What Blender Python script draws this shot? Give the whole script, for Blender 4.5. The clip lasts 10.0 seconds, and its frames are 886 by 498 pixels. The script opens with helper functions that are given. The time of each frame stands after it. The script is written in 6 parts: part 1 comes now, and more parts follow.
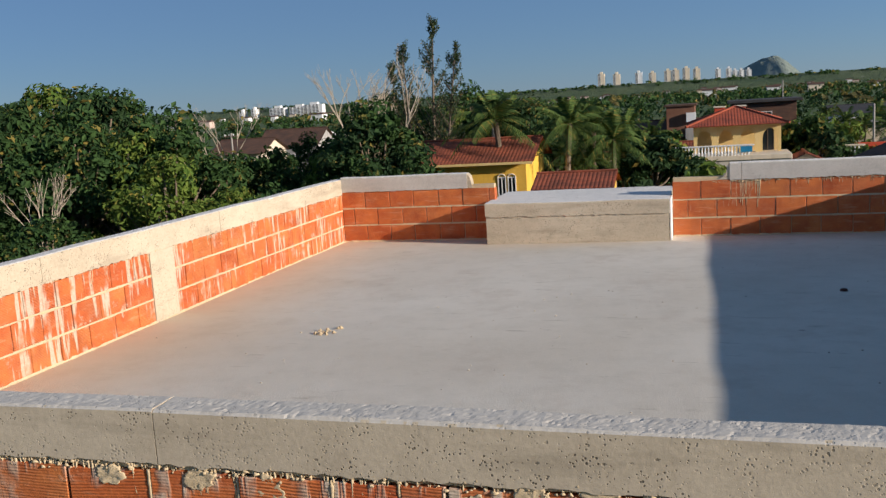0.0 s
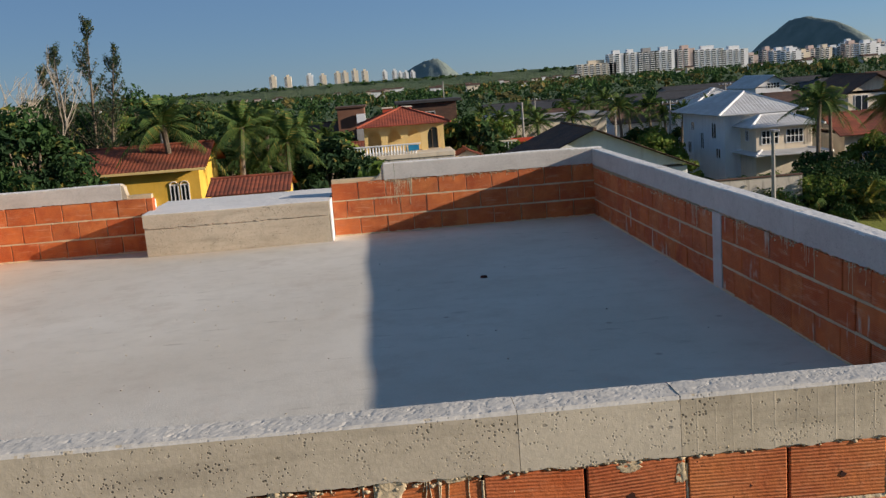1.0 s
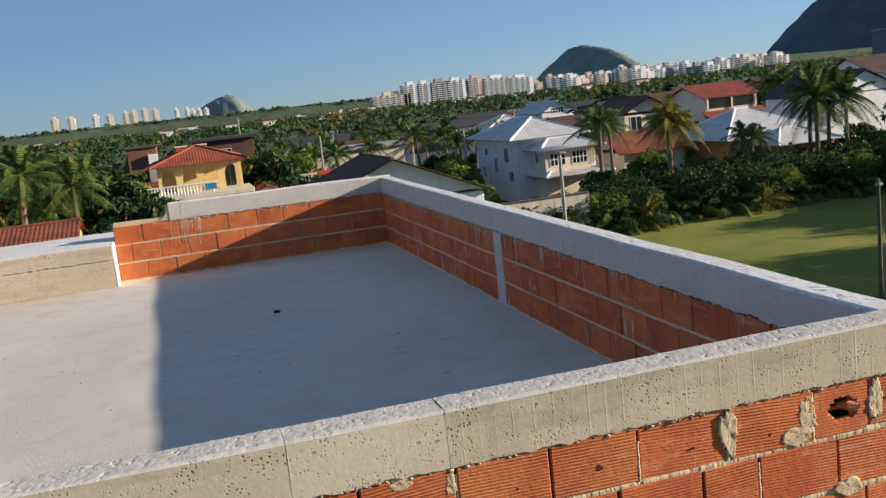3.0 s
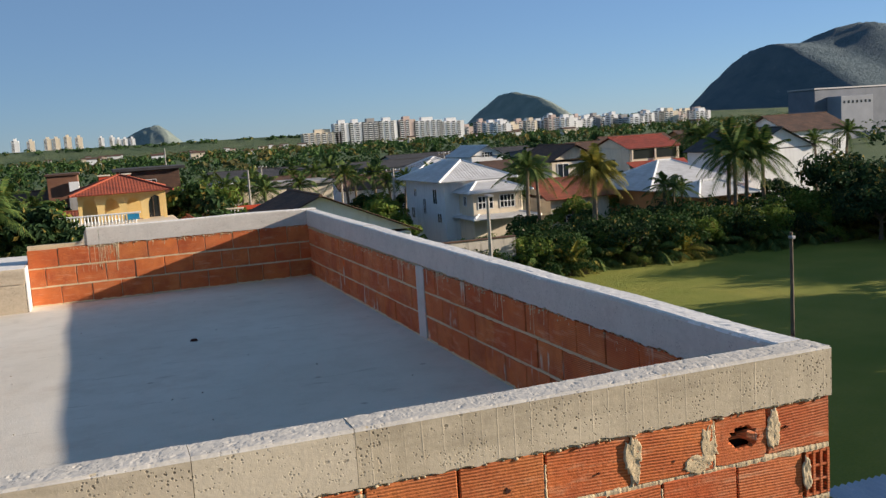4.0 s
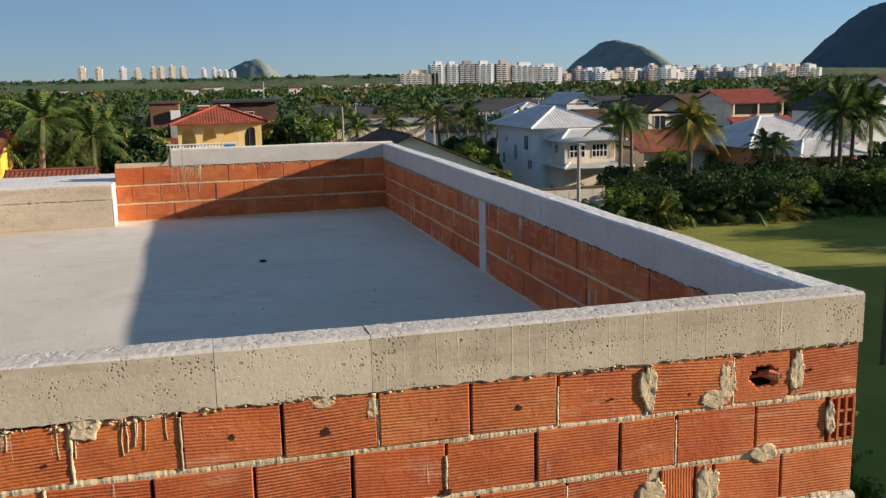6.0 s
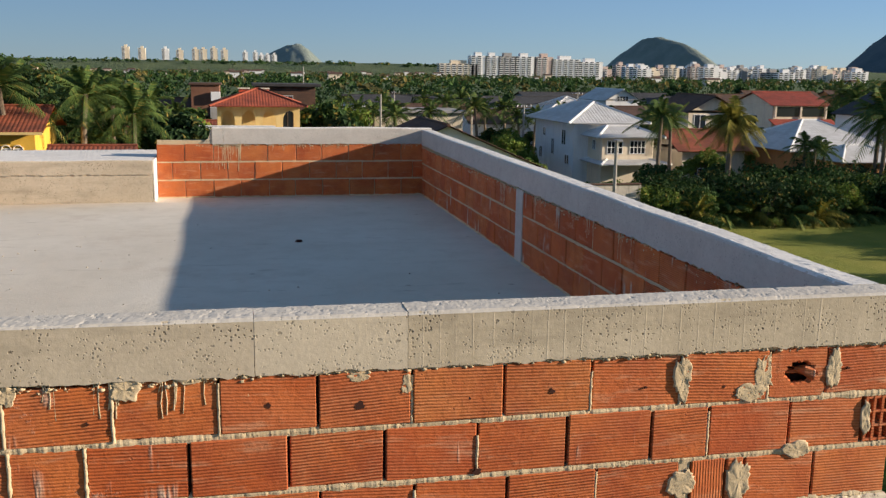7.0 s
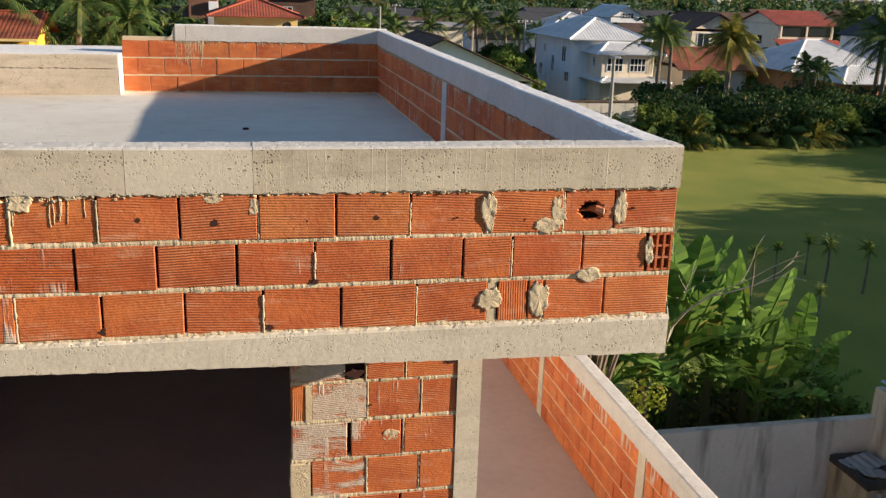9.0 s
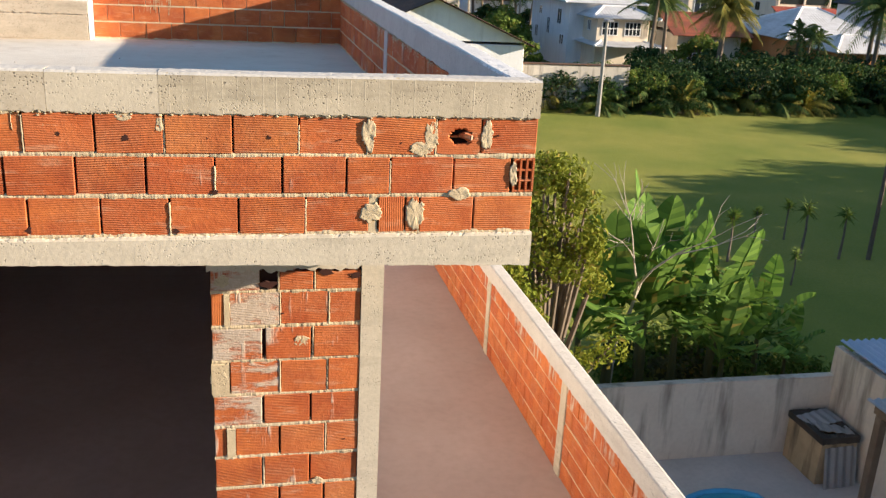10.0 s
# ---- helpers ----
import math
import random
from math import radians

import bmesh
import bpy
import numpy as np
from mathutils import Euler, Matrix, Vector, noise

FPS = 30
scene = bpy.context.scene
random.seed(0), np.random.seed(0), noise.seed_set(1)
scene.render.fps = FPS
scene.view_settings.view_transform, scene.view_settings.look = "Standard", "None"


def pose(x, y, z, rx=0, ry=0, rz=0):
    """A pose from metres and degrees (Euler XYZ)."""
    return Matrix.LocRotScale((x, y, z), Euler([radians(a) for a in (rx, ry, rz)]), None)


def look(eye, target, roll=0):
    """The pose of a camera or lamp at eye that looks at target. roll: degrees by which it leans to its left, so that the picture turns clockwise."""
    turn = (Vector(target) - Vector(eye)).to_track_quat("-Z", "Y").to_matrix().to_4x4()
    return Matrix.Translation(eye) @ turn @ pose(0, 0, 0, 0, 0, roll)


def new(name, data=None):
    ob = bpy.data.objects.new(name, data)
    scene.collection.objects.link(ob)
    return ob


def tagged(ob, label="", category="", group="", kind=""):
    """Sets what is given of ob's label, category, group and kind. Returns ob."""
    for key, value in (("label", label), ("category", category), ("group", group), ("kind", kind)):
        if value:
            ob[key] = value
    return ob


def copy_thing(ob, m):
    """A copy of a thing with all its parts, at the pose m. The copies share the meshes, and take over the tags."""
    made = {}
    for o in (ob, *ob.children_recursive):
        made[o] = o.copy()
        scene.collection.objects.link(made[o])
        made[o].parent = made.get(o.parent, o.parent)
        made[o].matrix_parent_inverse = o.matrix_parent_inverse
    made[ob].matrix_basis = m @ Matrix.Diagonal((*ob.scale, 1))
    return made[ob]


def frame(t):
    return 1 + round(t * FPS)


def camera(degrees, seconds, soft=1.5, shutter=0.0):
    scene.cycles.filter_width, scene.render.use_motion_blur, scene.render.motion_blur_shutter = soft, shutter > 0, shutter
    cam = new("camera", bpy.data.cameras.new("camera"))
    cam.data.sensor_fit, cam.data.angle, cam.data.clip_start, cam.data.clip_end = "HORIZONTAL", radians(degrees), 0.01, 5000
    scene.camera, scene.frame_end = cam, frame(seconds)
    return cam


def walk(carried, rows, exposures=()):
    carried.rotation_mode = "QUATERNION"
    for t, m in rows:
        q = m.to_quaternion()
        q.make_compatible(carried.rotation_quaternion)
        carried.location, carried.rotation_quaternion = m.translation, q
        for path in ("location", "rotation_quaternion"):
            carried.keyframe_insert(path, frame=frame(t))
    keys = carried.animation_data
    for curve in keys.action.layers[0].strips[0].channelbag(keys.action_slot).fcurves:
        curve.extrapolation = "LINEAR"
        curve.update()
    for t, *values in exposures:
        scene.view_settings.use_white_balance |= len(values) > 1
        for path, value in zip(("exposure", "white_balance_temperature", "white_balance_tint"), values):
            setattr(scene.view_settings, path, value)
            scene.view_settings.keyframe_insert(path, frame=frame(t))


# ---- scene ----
cam = camera(51.3, 10.0, 1.4)
PATH = [
    (0, (-0.054, 0.326, 10.309), (-0.615, 2.22, 9.996), -3.6),
    (0.5, (0.044, 0.279, 10.32), (-0.145, 2.241, 9.983), -4.0),
    (1, (0.12, 0.27, 10.325), (0.23, 2.235, 9.971), -4.3),
    (1.5, (0.181, 0.262, 10.325), (0.515, 2.204, 9.988), -5.4),
    (2, (0.211, 0.249, 10.325), (0.603, 2.185, 10.012), -6.8),
    (2.5, (0.216, 0.253, 10.308), (0.641, 2.182, 9.993), -7.0),
    (3, (0.23, 0.228, 10.306), (0.754, 2.131, 9.982), -6.2),
    (3.2, (0.242, 0.218, 10.302), (0.857, 2.095, 9.987), -5.1),
    (4.3, (0.236, 0.166, 10.257), (0.922, 2.029, 10.015), -3.7),
    (4.5, (0.231, 0.15, 10.258), (0.911, 2.014, 10.008), -3.6),
    (5, (0.245, 0.12, 10.25), (0.917, 1.983, 9.97), -3.6),
    (5.5, (0.308, 0.106, 10.229), (0.951, 1.977, 9.941), -2.6),
    (6, (0.372, 0.077, 10.197), (0.865, 1.982, 9.837), -1.2),
    (7.5, (0.339, 0.048, 10.157), (0.76, 1.966, 9.777), 0.9),
    (8, (0.377, -0.093, 10.129), (0.792, 1.828, 9.756), 0.3),
    (8.5, (0.509, -0.361, 10.109), (0.924, 1.535, 9.629), 1.6),
    (9, (0.719, -0.592, 10.077), (1.134, 1.285, 9.526), 1.8),
    (9.5, (0.902, -0.823, 10.063), (1.343, 1.042, 9.491), 2.4),
    (10, (1.027, -1.159, 10.065), (1.45, 0.692, 9.437), 3.1),
]
walk(cam, [(t, look(eye, target, roll)) for t, eye, target, roll in PATH], [(t, e, w, 10) for t, e, w in ((0, 0.43, 5950), (1, 0.47, 6100), (1.6, 0.6, 6150), (2.5, 0.82, 6200), (5, 0.87, 6400), (7.5, 0.79, 6450), (8.2, 0.79, 6450), (8.6, 0.80, 6450), (9.1, 1.16, 6450), (10, 1.45, 6450))])

# ---- light ----
SUN = Vector((1.0, -0.27, 0.287)).normalized()
world = bpy.data.worlds.new("sky")
scene.world = world
world.use_nodes = True
wn = world.node_tree.nodes
sky = wn.new("ShaderNodeTexSky")
sky.sky_type, sky.sun_disc = "NISHITA", False
sky.sun_elevation, sky.sun_rotation = math.asin(SUN.z), -math.atan2(SUN.x, SUN.y)
sky.air_density, sky.dust_density, sky.ozone_density = 1.0, 0.0, 3.2
sky.altitude = 1400
wn["Background"].inputs[1].default_value = 0.05
tint = wn.new("ShaderNodeVectorMath")
tint.operation = "MULTIPLY"
tint.inputs[1].default_value = (0.43, 0.50, 0.66)
veil = wn.new("ShaderNodeVectorMath")
veil.operation = "ADD"
veil.inputs[1].default_value = (1.19, 1.84, 2.48)
world.node_tree.links.new(sky.outputs[0], tint.inputs[0])
world.node_tree.links.new(tint.outputs[0], veil.inputs[0])
world.node_tree.links.new(veil.outputs[0], wn["Background"].inputs[0])
sun = new("sun", bpy.data.lights.new("sun", "SUN"))
sun.data.energy, sun.data.angle, sun.data.color = 5.0, radians(0.6), (1.0, 0.84, 0.66)
sun.matrix_world = look(SUN * 50, (0, 0, 0))


# ---- materials ----
class Mat:
    """A small builder for node materials on world positions."""

    def __init__(self, name, rough=0.85, metal=0.0, spec=0.3):
        self.m = bpy.data.materials.new(name)
        self.m.use_nodes = True
        self.t = self.m.node_tree
        self.b = self.t.nodes["Principled BSDF"]
        self.b.inputs["Roughness"].default_value = rough
        self.b.inputs["Metallic"].default_value = metal
        self.b.inputs["Specular IOR Level"].default_value = spec
        self.pos = self.t.nodes.new("ShaderNodeNewGeometry").outputs["Position"]

    def node(self, kind, **ins):
        n = self.t.nodes.new(kind)
        for k, v in ins.items():
            self.set(n, k.replace("_", " "), v)
        return n

    def set(self, n, k, v):
        if isinstance(v, bpy.types.NodeSocket):
            self.t.links.new(v, n.inputs[k])
        else:
            n.inputs[k].default_value = v

    def scaled(self, sx, sy, sz):
        n = self.t.nodes.new("ShaderNodeMapping")
        self.t.links.new(self.pos, n.inputs["Vector"])
        n.inputs["Scale"].default_value = (sx, sy, sz)
        return n.outputs[0]

    def noise(self, scale, detail=4, rough=0.55, vec=None):
        n = self.node("ShaderNodeTexNoise", Scale=scale, Detail=detail, Roughness=rough)
        self.t.links.new(vec or self.pos, n.inputs["Vector"])
        return n.outputs["Fac"]

    def voronoi(self, scale, vec=None):
        n = self.node("ShaderNodeTexVoronoi", Scale=scale)
        self.t.links.new(vec or self.pos, n.inputs["Vector"])
        return n.outputs["Distance"]

    def ramp(self, fac, a, b, lo=0.0, hi=1.0):
        n = self.t.nodes.new("ShaderNodeMapRange")
        n.inputs["From Min"].default_value, n.inputs["From Max"].default_value = a, b
        n.inputs["To Min"].default_value, n.inputs["To Max"].default_value = lo, hi
        self.t.links.new(fac, n.inputs["Value"])
        return n.outputs[0]

    def maths(self, op, a, b):
        n = self.t.nodes.new("ShaderNodeMath")
        n.operation = op
        for i, v in enumerate((a, b)):
            if isinstance(v, bpy.types.NodeSocket):
                self.t.links.new(v, n.inputs[i])
            else:
                n.inputs[i].default_value = v
        return n.outputs[0]

    def mix(self, fac, a, b):
        n = self.t.nodes.new("ShaderNodeMix")
        n.data_type = "RGBA"
        for k, v in ((0, fac), (6, a), (7, b)):
            if isinstance(v, bpy.types.NodeSocket):
                self.t.links.new(v, n.inputs[k])
            elif k == 0:
                n.inputs[k].default_value = v
            else:
                n.inputs[k].default_value = (*v, 1)
        return n.outputs[2]

    def random(self):
        return self.t.nodes.new("ShaderNodeObjectInfo").outputs["Random"]

    def island(self):
        return self.t.nodes.new("ShaderNodeNewGeometry").outputs["Random Per Island"]

    def done(self, colour, height=None, strength=0.4, dist=0.01):
        if isinstance(colour, bpy.types.NodeSocket):
            self.t.links.new(colour, self.b.inputs["Base Color"])
        else:
            self.b.inputs["Base Color"].default_value = (*colour, 1)
        if height:
            n = self.node("ShaderNodeBump", Strength=strength, Distance=dist, Height=height)
            self.t.links.new(n.outputs[0], self.b.inputs["Normal"])
        return self.m


def concrete(name, a, b, pits=0.5, boards=0.0, grain=60.0):
    k = Mat(name, 0.9)
    big, mid, fine = k.noise(1.3, 5), k.noise(9, 6, 0.65), k.noise(grain, 4, 0.7)
    col = k.mix(k.ramp(big, 0.3, 0.7), a, b)
    col = k.mix(k.ramp(mid, 0.45, 0.75, 0, 0.45), col, [c * 0.72 for c in a])
    col = k.mix(k.ramp(fine, 0.35, 0.7, 0, 0.35), col, [min(1, c * 1.25) for c in b])
    band = k.noise(2.6, 5, 0.65, k.scaled(0.5, 0.5, 3.2))
    col = k.mix(k.ramp(band, 0.53, 0.68, 0, 0.55 * pits), col, [c * 0.6 for c in a])
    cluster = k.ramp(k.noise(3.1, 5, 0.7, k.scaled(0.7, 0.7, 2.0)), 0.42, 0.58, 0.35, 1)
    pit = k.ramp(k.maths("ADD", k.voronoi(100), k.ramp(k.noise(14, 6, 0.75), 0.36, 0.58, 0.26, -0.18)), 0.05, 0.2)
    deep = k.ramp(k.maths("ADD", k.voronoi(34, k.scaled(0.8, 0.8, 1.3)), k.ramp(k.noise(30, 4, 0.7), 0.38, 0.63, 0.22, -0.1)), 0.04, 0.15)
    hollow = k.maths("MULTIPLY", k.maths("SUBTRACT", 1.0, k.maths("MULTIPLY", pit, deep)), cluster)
    # pits go near-black: their inner shade is mixed into the colour
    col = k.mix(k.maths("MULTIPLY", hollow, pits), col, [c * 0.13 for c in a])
    h = k.maths("SUBTRACT", k.maths("MULTIPLY", fine, 0.35), k.maths("MULTIPLY", hollow, pits * 0.8))
    if boards:
        sep = k.t.nodes.new("ShaderNodeSeparateXYZ")
        k.t.links.new(k.pos, sep.inputs[0])
        u = k.maths("ADD", k.maths("MULTIPLY", sep.outputs[0], 21.5), k.maths("MULTIPLY", k.noise(5, 2, 0.5, k.scaled(1, 1, 0.05)), 1.4))
        u = k.maths("FRACT", u, 0.0)
        line = k.ramp(k.maths("ABSOLUTE", k.maths("SUBTRACT", u, 0.5), 0.0), 0.0, 0.06, 1, 0)
        line = k.maths("MULTIPLY", line, k.ramp(k.noise(11, 4, 0.7, k.scaled(1, 1, 0.4)), 0.38, 0.62))
        col = k.mix(k.maths("MULTIPLY", line, boards), col, (0.64, 0.58, 0.47))
        board = k.noise(40, 2, 0.5, k.scaled(0.5, 0.5, 0.02))
        col = k.mix(k.ramp(board, 0.5, 0.62, 0, 0.22), col, [c * 0.7 for c in a])
        h = k.maths("ADD", h, k.maths("MULTIPLY", line, 0.15))
    return k.done(col, h, 0.55, 0.005)


def clay(name, streak, upright=False, smear=0.0):
    """Grooved terracotta block, no two alike, with pale mortar runs and smears."""
    k = Mat(name, 0.8)
    own = k.random()
    n1, n2 = k.noise(7, 5, 0.6), k.noise(55, 4, 0.7)
    col = k.mix(own, (0.515, 0.114, 0.027), (0.64, 0.192, 0.049))
    col = k.mix(k.ramp(k.maths("FRACT", k.maths("MULTIPLY", own, 17.3), 0.0), 0.90, 0.96, 0, 0.3), col, (0.62, 0.30, 0.085))
    col = k.mix(k.ramp(n1, 0.35, 0.7, 0, 0.75), col, (0.35, 0.068, 0.023))
    col = k.mix(k.ramp(k.noise(2.5, 4, 0.6), 0.5, 0.7, 0, 0.45), col, (0.64, 0.235, 0.088))
    col = k.mix(k.ramp(n2, 0.55, 0.8, 0, 0.35), col, (0.62, 0.28, 0.14))
    local = k.t.nodes.new("ShaderNodeTexCoord").outputs["Object"]
    lean = k.t.nodes.new("ShaderNodeVectorRotate")
    lean.rotation_type = "Y_AXIS"
    k.t.links.new(local, lean.inputs["Vector"])
    k.t.links.new(k.ramp(k.maths("FRACT", k.maths("MULTIPLY", own, 5.7), 0.0), 0, 1, -0.07, 0.07), lean.inputs["Angle"])
    w = k.t.nodes.new("ShaderNodeTexWave")
    w.bands_direction = "X" if upright else "Z"
    k.t.links.new(lean.outputs[0], w.inputs["Vector"])
    for key, v in (("Scale", 37), ("Distortion", 1.6), ("Detail", 3), ("Detail Scale", 0.6), ("Detail Roughness", 0.6)):
        w.inputs[key].default_value = v
    groove = w.outputs["Fac"]
    depth = k.ramp(k.maths("FRACT", k.maths("MULTIPLY", own, 11.9), 0.0), 0, 1, 0.45, 1.0)
    rub = k.maths("MULTIPLY", k.ramp(k.noise(6, 6, 0.75, k.scaled(0.5, 0.5, 1.6)), 0.36, 0.58, 0.12, 1), depth)
    # groove shade and ridge highlights are mixed into the colour here
    col = k.mix(k.maths("MULTIPLY", k.ramp(groove, 0.0, 0.4, 0.85, 0), rub), col, (0.16, 0.032, 0.013))
    col = k.mix(k.maths("MULTIPLY", k.maths("MULTIPLY", k.ramp(groove, 0.6, 1.0, 0, 0.5), rub), k.ramp(k.noise(6, 5, 0.7), 0.46, 0.62)), col, (0.70, 0.36, 0.19))
    dust = k.noise(10, 5, 0.7, k.scaled(0.5, 0.5, 3))
    col = k.mix(k.ramp(dust, 0.56, 0.75, 0, 0.5), col, (0.66, 0.40, 0.24))
    speck = k.ramp(k.maths("ADD", k.voronoi(48), k.ramp(k.noise(20, 3, 0.6), 0.4, 0.66, 0.3, -0.06)), 0.03, 0.09, 1, 0)
    col = k.mix(k.maths("MULTIPLY", speck, 0.75), col, (0.12, 0.03, 0.015))
    run = k.noise(22, 3, 0.6, k.scaled(1, 1, 0.09))
    run = k.maths("MULTIPLY", k.ramp(run, 0.64 - 0.12 * streak, 0.70 - 0.12 * streak), k.ramp(k.noise(3.5, 4, 0.6), 0.62 - 0.17 * streak, 0.70 - 0.15 * streak))
    blot = k.noise(8, 6, 0.7)
    run = k.maths("MAXIMUM", run, k.ramp(blot, 0.76 - 0.15 * streak, 0.84 - 0.13 * streak))
    if smear:
        wipe = k.noise(7, 6, 0.7, k.scaled(0.45, 0.45, 1.5))
        run = k.maths("MAXIMUM", run, k.ramp(wipe, 0.62 - 0.3 * smear, 0.72 - 0.3 * smear))
    col = k.mix(k.maths("MULTIPLY", run, 0.85), col, k.mix(k.ramp(n2, 0.3, 0.7), (0.46, 0.39, 0.29), (0.62, 0.55, 0.44)))
    h = k.maths("ADD", k.maths("MULTIPLY", groove, k.maths("MULTIPLY", rub, 0.8)), k.maths("ADD", n2, k.maths("SUBTRACT", run, speck)))
    return k.done(col, h, 0.6, 0.004)


def foliage(name, dark, light, tint=(0.30, 0.22, 0.05), dry=0.08):
    k = Mat(name, 0.75, spec=0.15)
    i = k.island()
    col = k.mix(i, dark, light)
    col = k.mix(k.ramp(k.noise(0.5, 3), 0.4, 0.65, 0, 0.6), col, [0.5 * (a + b) * 0.6 for a, b in zip(dark, light)])
    col = k.mix(k.ramp(k.maths("FRACT", k.maths("MULTIPLY", i, 37.0), 0.0), 1 - dry, 1.0, 0, 0.8), col, tint)
    m = k.done(col)
    tr = k.node("ShaderNodeBsdfTranslucent", Color=col)
    mixn = k.node("ShaderNodeMixShader", Fac=0.25)
    k.t.links.new(k.b.outputs[0], mixn.inputs[1])
    k.t.links.new(tr.outputs[0], mixn.inputs[2])
    k.t.links.new(mixn.outputs[0], k.t.nodes["Material Output"].inputs[0])
    return m


def plain(name, a, b, scale=1.5, rough=0.8, metal=0.0, streaks=0.0, stain=(0.12, 0.10, 0.08)):
    """Painted or weathered surface, varied at two scales."""
    k = Mat(name, rough, metal)
    col = k.mix(k.ramp(k.noise(scale, 5), 0.3, 0.7), a, b)
    col = k.mix(k.ramp(k.noise(scale * 14, 4), 0.4, 0.75, 0, 0.25), col, [c * 0.7 for c in a])
    if streaks:
        s = k.noise(2.2, 4, 0.6, k.scaled(1, 1, 0.12))
        col = k.mix(k.ramp(s, 0.52, 0.72, 0, streaks), col, stain)
    return k.done(col, k.noise(scale * 25, 4), 0.25, 0.01)


def rooftile(name, a, b, dirt):
    k = Mat(name, 0.8)
    col = k.mix(k.ramp(k.noise(6, 4, 0.7), 0.3, 0.7), a, b)
    col = k.mix(k.ramp(k.noise(0.7, 5), 0.42, 0.7, 0, 0.7), col, dirt)
    bands = k.noise(3.2, 2, 0.4, k.scaled(0.3, 0.3, 3))
    col = k.mix(k.ramp(bands, 0.45, 0.6, 0, 0.35), col, dirt)
    return k.done(col, k.noise(20, 3), 0.4, 0.03)


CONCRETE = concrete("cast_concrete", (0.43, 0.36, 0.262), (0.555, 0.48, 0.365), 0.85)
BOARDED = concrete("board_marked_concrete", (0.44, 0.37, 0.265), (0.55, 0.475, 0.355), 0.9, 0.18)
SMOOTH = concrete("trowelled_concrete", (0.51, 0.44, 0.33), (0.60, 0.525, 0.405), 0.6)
# pale cap concrete; on the front cap it also paints the sky-lit top
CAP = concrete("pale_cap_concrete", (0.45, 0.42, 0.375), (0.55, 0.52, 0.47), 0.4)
SCREED = concrete("screed", (0.40, 0.35, 0.29), (0.47, 0.42, 0.355), 0.0, 0, 120)
MORTAR = concrete("mortar", (0.48, 0.37, 0.225), (0.62, 0.50, 0.325), 0.6, 0, 190)
BRICK = clay("clay_block", 0.15)
BRICK_RUN = clay("clay_block_with_runs", 1.0)
BRICK_DRIP = clay("clay_block_with_few_runs", 0.55)
BRICK_SMEAR = clay("clay_block_half_smeared", 0.8, False, 0.5)
BRICK_COATED = clay("clay_block_coated_with_mortar", 0.9, False, 0.72)
BRICK_UP = clay("clay_block_upright", 0.1, True)
# near-black for the shade in holes and open joints; also the drain plug
HOLE = Mat("hole_shade_and_drain_black", 0.95).done((0.05, 0.018, 0.012))
WHITE = plain("white_paint", (0.72, 0.72, 0.72), (0.80, 0.80, 0.79), 1.0, 0.7, 0, 0.18)
CREAM = plain("cream_paint", (0.68, 0.58, 0.44), (0.76, 0.66, 0.51), 1.0, 0.7, 0, 0.2)
YELLOW = plain("yellow_paint", (0.72, 0.42, 0.05), (0.80, 0.50, 0.08), 1.0, 0.7, 0, 0.12)
PALE_YELLOW = plain("pale_yellow_paint", (0.72, 0.52, 0.20), (0.80, 0.60, 0.27), 1.0, 0.7, 0, 0.12)
ORANGE = plain("orange_paint", (0.55, 0.24, 0.09), (0.62, 0.30, 0.12), 1.0, 0.75, 0, 0.2)
REDWALL = plain("red_paint", (0.55, 0.07, 0.03), (0.62, 0.10, 0.05), 1.0, 0.75, 0, 0.15)
GREYWALL = plain("grey_render", (0.30, 0.29, 0.28), (0.40, 0.38, 0.36), 0.8, 0.85, 0, 0.35)
OLDWALL = plain("stained_garden_wall", (0.50, 0.45, 0.38), (0.60, 0.55, 0.47), 0.7, 0.85, 0, 0.8)
PANELS = plain("grey_metal_panels", (0.11, 0.13, 0.165), (0.16, 0.18, 0.22), 0.2, 0.6, 0.0)
TILE = rooftile("weathered_terracotta_tiles", (0.24, 0.058, 0.030), (0.32, 0.095, 0.048), (0.08, 0.032, 0.022))
TILE_NEW = rooftile("clean_terracotta_tiles", (0.30, 0.062, 0.030), (0.38, 0.095, 0.045), (0.15, 0.038, 0.024))
PLASTER = plain("bare_plaster", (0.72, 0.70, 0.67), (0.80, 0.78, 0.75), 1.0, 0.9)
# whitened for cap and box tops: their light put into the colour
LIT_SKIN = concrete("lit_white_cement_skin", (0.60, 0.58, 0.55), (0.70, 0.68, 0.65), 0.4)
TILE_RED = rooftile("red_tiles", (0.30, 0.050, 0.032), (0.37, 0.080, 0.050), (0.15, 0.04, 0.026))
TILE_BROWN = rooftile("brown_tiles", (0.09, 0.05, 0.035), (0.15, 0.08, 0.05), (0.05, 0.035, 0.03))
TILE_GREY = rooftile("pale_grey_tiles", (0.50, 0.50, 0.50), (0.60, 0.60, 0.60), (0.38, 0.37, 0.36))
TILE_DARK = rooftile("charcoal_roofing", (0.045, 0.045, 0.05), (0.075, 0.07, 0.07), (0.03, 0.03, 0.03))
GLASS = Mat("dark_window_glass", 0.12, spec=0.6).done((0.02, 0.025, 0.03))
WOOD = plain("weathered_post_wood", (0.10, 0.075, 0.055), (0.16, 0.125, 0.09), 3, 0.85)
POLE = plain("concrete_pole", (0.30, 0.28, 0.25), (0.38, 0.36, 0.33), 2, 0.85)
METAL = plain("dull_steel", (0.28, 0.28, 0.29), (0.36, 0.36, 0.37), 3, 0.5, 0.6)
